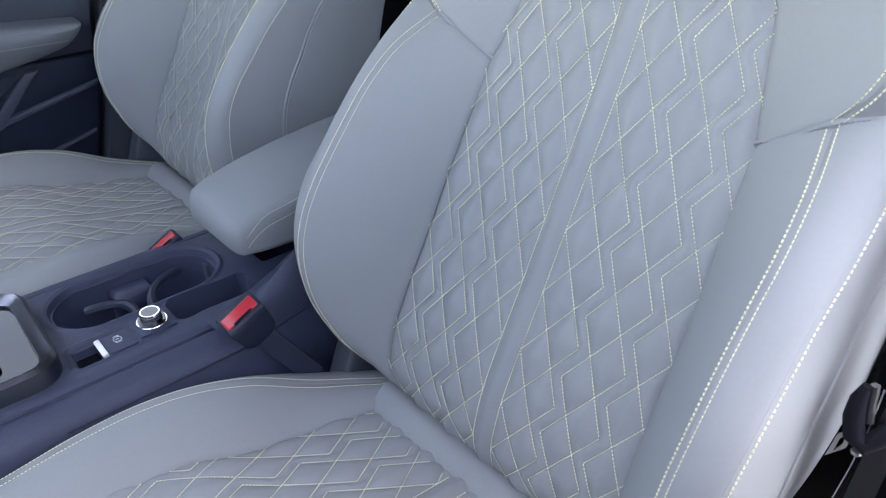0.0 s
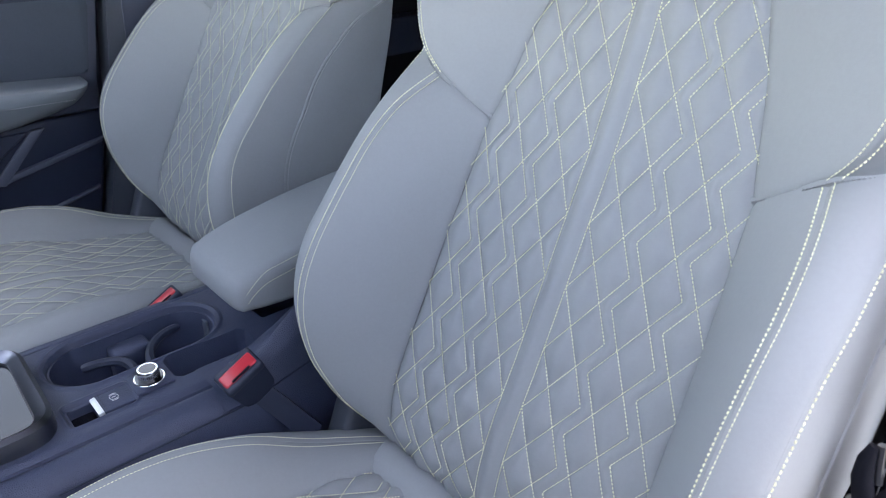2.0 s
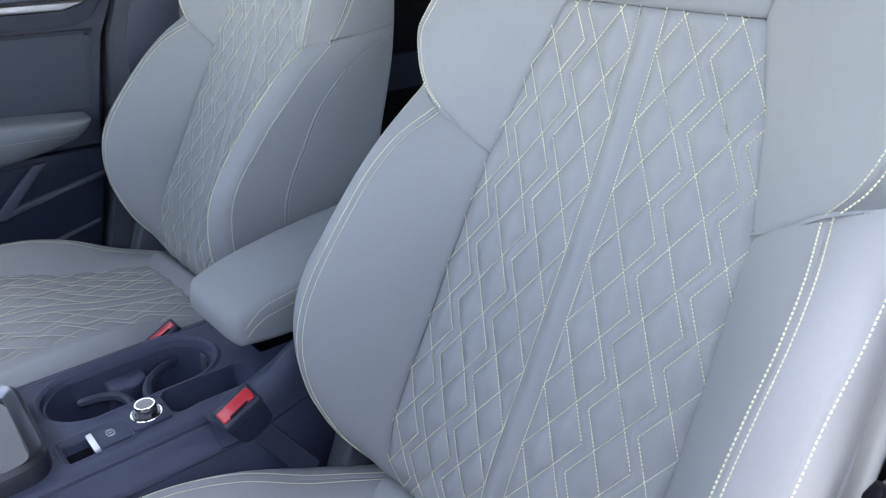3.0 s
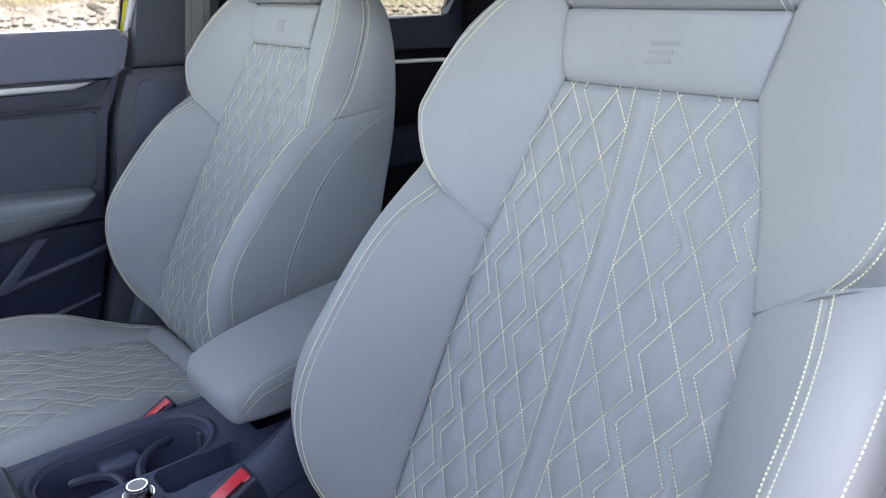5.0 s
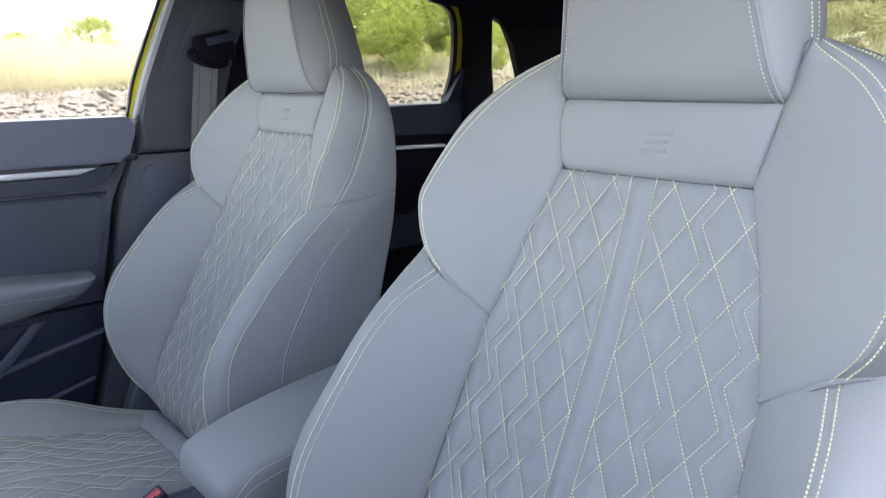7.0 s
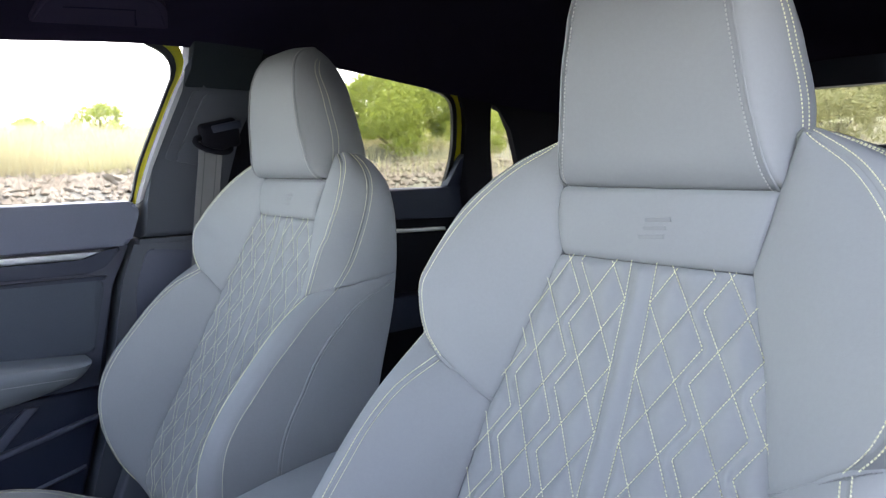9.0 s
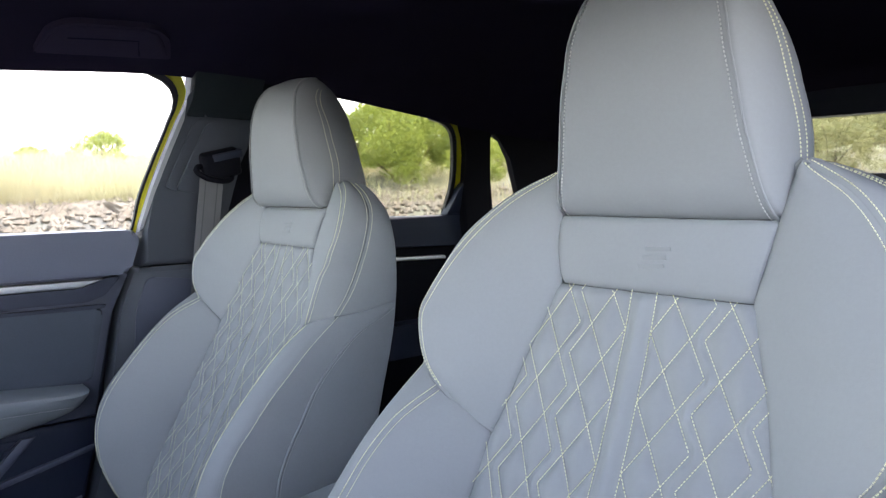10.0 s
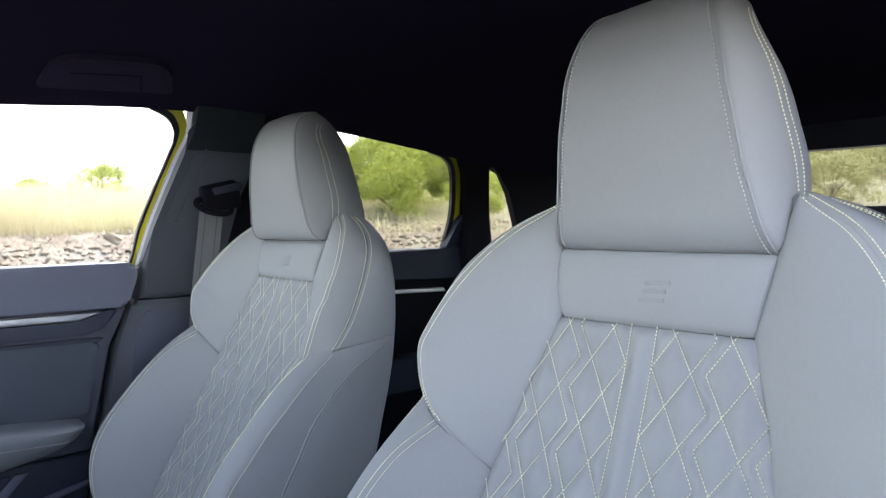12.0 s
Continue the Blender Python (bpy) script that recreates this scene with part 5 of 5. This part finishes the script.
buckle((-.494, -.347, .507), frame_of((0, .90, .45), (.05, -.46, .88)), "black belt buckle with red button beside the passenger seat", 0.80)

# hanging belt tongue beside the driver's seat
b2 = thing("seat_belt", "black seat belt with its metal tongue hanging beside the seat", "seat belt", (.27, -.20, .65), "seat belts")
b2i = Matrix.Translation((-.27, .20, -.65))
web = under(part("webbing", ribbon([(.294, -.10, 1.00), (.292, -.135, .85), (.288, -.165, .75), (.284, -.178, .69), (.282, -.175, .60), (.280, -.16, .45), (.28, -.15, .25)], (.25, 1, 0), .044), MATTE_BLACK), b2, b2i)
q = np.array([(.2758, -.2005, .7044), (.2764, -.2005, .680), (.2760, -.2005, .6542), (.2745, -.2005, .630), (.2726, -.2005, .6061)])
ob = stitches("webbing_thread", [(q, np.tile([.3, -.9, .3], (5, 1)))], None, THREAD_GREY, pitch=.0016, length=.0010, width=.0008, label="grey edge stitching")
ob.parent, ob.matrix_parent_inverse = web, Matrix.Identity(4)
hole_ = [(.2632, .6445), (.2668, .6535), (.2670, .6625), (.2640, .6560)]
plate = [(.2600, .6385), (.2690, .6520), (.2700, .6690), (.2620, .6580)]
bm = bmesh.new()
rings = [[bm.verts.new((x, y, z)) for x, z in poly] for y in (-.203, -.200) for poly in (plate, hole_)]
for i in range(4):
    j = (i + 1) % 4
    for r0, r1 in ((0, 1), (3, 2), (2, 0), (1, 3)):
        bm.faces.new((rings[r0][i], rings[r0][j], rings[r1][j], rings[r1][i]))
under(part("tongue", bm, STEEL, None, "steel belt tongue"), b2, b2i)
bm = tube([(.2672, -.201, .7020), (.2660, -.203, .692), (.2672, -.205, .680), (.2712, -.206, .668), (.2775, -.204, .6625), (.2830, -.200, .670), (.2880, -.195, .682)], [.003, .0052, .0062, .0066, .0066, .006, .005], 10)
under(part("tongue_grip", bm, BLACK_TRIM, None, "dark plastic tongue grip"), b2, b2i)
bm = tube([(.2705, -.199, .7035), (.2725, -.200, .690), (.2750, -.201, .678)], .0028, 8)
under(part("tongue_bar", bm, STEEL), b2, b2i)
bm = lathe([(.0030, 0), (.0036, .001), (.0030, .0025)], 12, at=(.2752, -.202, .6520))
under(part("stop_button", bm, STEEL), b2, b2i)


# ---- outdoors ----
def rise(r):
    """Height of the land at a distance from the car."""
    r = np.asarray(r, float)
    a = np.clip((r - 6.0) / 3.0, 0, 1)
    return 0.82 * a * a * (3 - 2 * a) + np.clip(r - 9, 0, 55) * 0.056 - np.clip(r - 75, 0, 400) * 0.02


def land(x, y):
    r = math.hypot(x, y)
    back = max(0.0, min(1.0, (y / max(r, .1) - .70) / .22)) * (1 if y > 0 else 0)
    return float(rise(r)) + back * max(0.0, min(r, 90) - 16) * .085 + (0.12 * noise.noise((x * .5, y * .5, 0)) + 0.35 * noise.noise((x * .08, y * .08, 3))) * min(1, max(0, (r - 5) / 4))


rad = np.concatenate([np.linspace(0.01, 5, 6), np.linspace(5.4, 14, 30), np.linspace(14.5, 80, 60), np.geomspace(84, 3500, 24)])
ang = np.linspace(0, 2 * np.pi, 160, endpoint=False)
verts = [(r * math.cos(a), r * math.sin(a), land(r * math.cos(a), r * math.sin(a))) for r in rad for a in ang]
k = len(ang)
faces = [(i * k + j, i * k + (j + 1) % k, (i + 1) * k + (j + 1) % k, (i + 1) * k + j) for i in range(len(rad) - 1) for j in range(k)]
faces = [f[::-1] for f in faces]
tagged(new("ground", mesh("ground", verts, faces, SOIL)), "dry stony ground rising to a scrubby slope", "ground", kind="structure")

rnd = random.Random(4)


def rock_mesh(seed, sub=2):
    bm = bmesh.new()
    bmesh.ops.create_icosphere(bm, subdivisions=sub, radius=1)
    for v in bm.verts:
        c = v.co.copy()
        d = 0.75 + 0.55 * noise.noise(c * 1.1 + Vector((seed * 7.3, 0, 0))) + 0.25 * noise.noise(c * 2.7 + Vector((0, seed * 3.1, 0)))
        v.co = Vector((c.x * d, c.y * d, c.z * d * 0.7))
    me = bpy.data.meshes.new("rock")
    bm.to_mesh(me)
    bm.free()
    me.materials.append(ROCK)
    return me


ROCKS = [rock_mesh(i) for i in range(7)]
# az: degrees from straight back towards the passenger side
for i in range(290):
    az = rnd.uniform(30, 84)
    r = rnd.uniform(7.2, 10.8 if az > 62 else 13.5)
    x, y = -r * math.sin(radians(az)), r * math.cos(radians(az))
    s = rnd.choice((.04, .05, .06, .08, .10, .13)) * rnd.uniform(.7, 1.2)
    ob = new("rock", ROCKS[i % 7])
    ob.matrix_basis = Matrix.LocRotScale((x, y, land(x, y) + s * .15), Euler((rnd.uniform(-.4, .4), rnd.uniform(-.4, .4), rnd.uniform(0, 6.3))), (s * rnd.uniform(.8, 1.5), s, s * rnd.uniform(.7, 1.0)))
    tagged(ob, "weathered pale brown rock on the bank", "rock", "rocks on the bank")
# small rubble between them
verts, faces = [], []
base = ((1, 0, 0), (0, 1, 0), (-1, 0, 0), (0, -1, 0), (0, 0, .8), (0, 0, -.8))
tri = [(0, 1, 4), (1, 2, 4), (2, 3, 4), (3, 0, 4), (1, 0, 5), (2, 1, 5), (3, 2, 5), (0, 3, 5)]
for i in range(7000):
    az = rnd.uniform(26, 88)
    r = rnd.uniform(6.6, 11.5 if az > 62 else 14.5)
    x, y = -r * math.sin(radians(az)), r * math.cos(radians(az))
    s, t = rnd.uniform(.02, .07), rnd.uniform(0, 6.3)
    o, z = len(verts), land(x, y)
    for p in base:
        q = s * rnd.uniform(.6, 1.3)
        verts.append((x + (p[0] * math.cos(t) - p[1] * math.sin(t)) * q, y + (p[0] * math.sin(t) + p[1] * math.cos(t)) * q, z + p[2] * q + s * .3))
    faces += [tuple(a + o for a in f) for f in tri]
tagged(new("rubble", mesh("rubble", verts, faces, ROCK, smooth=False)), "loose stones strewn over the bank", "rubble", kind="stuff")

# tall dry grass
verts, faces = [], []
for i in range(34000):
    az = rnd.uniform(8, 88)
    r = 10.0 + 48 * rnd.random() ** 1.4
    x0, y0 = -r * math.sin(radians(az)), r * math.cos(radians(az))
    patchy = noise.noise((x0 * .3, y0 * .3, 9)) + .5 * noise.noise((x0 * 1.1, y0 * 1.1, 4))
    if patchy < -0.22 or (az < 60 and r < 17 and rnd.random() < .88):
        continue
    z0 = land(x0, y0)
    tall = rnd.uniform(.5, 1.5)
    for b in range(6):
        x, y = x0 + rnd.gauss(0, .13), y0 + rnd.gauss(0, .13)
        h = (rnd.uniform(.08, .34) + max(0, patchy) * rnd.uniform(.1, 1.2) * (.45 if az < 60 else 1)) * tall
        a = rnd.uniform(0, 6.3)
        lean = rnd.uniform(.25, 1.1)
        lx, ly = math.cos(a) * h * lean, math.sin(a) * h * lean
        w = .0016 + .00017 * r
        px, py = -math.sin(a) * w, math.cos(a) * w
        o = len(verts)
        verts += [(x - px, y - py, z0 - .03), (x + px, y + py, z0 - .03), (x + lx * .4 + px * .7, y + ly * .4 + py * .7, z0 + h * .65), (x + lx * .4 - px * .7, y + ly * .4 - py * .7, z0 + h * .65), (x + lx, y + ly, z0 + h * (1.05 - .25 * lean))]
        faces += [(o, o + 1, o + 2, o + 3), (o + 3, o + 2, o + 4)]
tagged(new("dry_grass", mesh("dry_grass", verts, faces, GRASS, smooth=False)), "tall straw-coloured dry grass on the slope", "grass", kind="stuff")


def bush(az, r, wide, high, label, leaves=5200, seed=1, leaf=LEAF):
    g = random.Random(seed)
    x, y = -r * math.sin(radians(az)), r * math.cos(radians(az))
    z = land(x, y)
    b = thing("bush", label, "bush", (x, y, z - .05), "bushes")
    tips = []
    for k in range(9):
        a, l = g.uniform(0, 6.3), g.uniform(.3, .75)
        p = [(0, 0, 0)]
        for s in (.35, .7, 1.0):
            p.append((math.cos(a) * wide * .42 * l * s + g.gauss(0, .03), math.sin(a) * wide * .42 * l * s + g.gauss(0, .03), high * .8 * s * (1.05 - l * .45)))
        tips.append(p[-1])
        part("limb", tube(p, [.030 * high / 2, .022 * high / 2, .014 * high / 2, .006 * high / 2], 6), BARK, b)
    verts, faces = [], []
    clumps = []
    for k in range(90):
        a, rr_ = g.uniform(0, 6.3), g.random() ** .5
        h = g.random() ** .7
        clumps.append((math.cos(a) * wide * .48 * rr_ * (1 - .45 * h), math.sin(a) * wide * .48 * rr_ * (1 - .45 * h), high * (.12 + .76 * h) * (1 - .25 * rr_), g.uniform(.10, .22) * high))
    for i in range(leaves):
        cx, cy, cz, s = clumps[g.randrange(90)]
        d = Vector((g.gauss(0, 1), g.gauss(0, 1), g.gauss(0, 1))).normalized() * s * g.random() ** .4
        c = Vector((cx, cy, max(.03, cz + d.z * .8))) + Vector((d.x, d.y, 0))
        u = Vector((g.gauss(0, 1), g.gauss(0, 1), g.gauss(0, .7))).normalized()
        v = u.orthogonal().normalized()
        l = g.uniform(.018, .034) * (.6 + r / 24)
        o = len(verts)
        verts += [c - u * l, c + v * l * .5, c + u * l, c - v * l * .5]
        faces.append((o, o + 1, o + 2, o + 3))
    ob = new("crown", mesh("crown", verts, faces, leaf, smooth=False))
    ob.parent = b
    return b


bush(52.5, 16.0, 5.6, 2.45, "large fresh green bush above the stony bank", 60000, 3)
bush(59.5, 18.5, 3.6, 1.9, "green bush beside a larger one", 16000, 4)
bush(43.5, 22.0, 3.4, 1.5, "low dull green bush among dry grass", 5000, 5)
bush(74.4, 40.0, 3.8, 1.8, "small round green bush on the skyline", 4200, 6)
bush(69.5, 26.0, 1.8, .8, "low green bush in dry grass", 3000, 7)
bush(78.5, 55.0, 3.5, 1.2, "far green bush on the skyline", 2500, 8)
for i in range(14):
    bush(rnd.uniform(8, 34), rnd.uniform(16, 45), rnd.uniform(2.0, 4.0), rnd.uniform(.9, 1.7), "dull green shrub on the slope", 6500, 20 + i, LEAF_DULL)
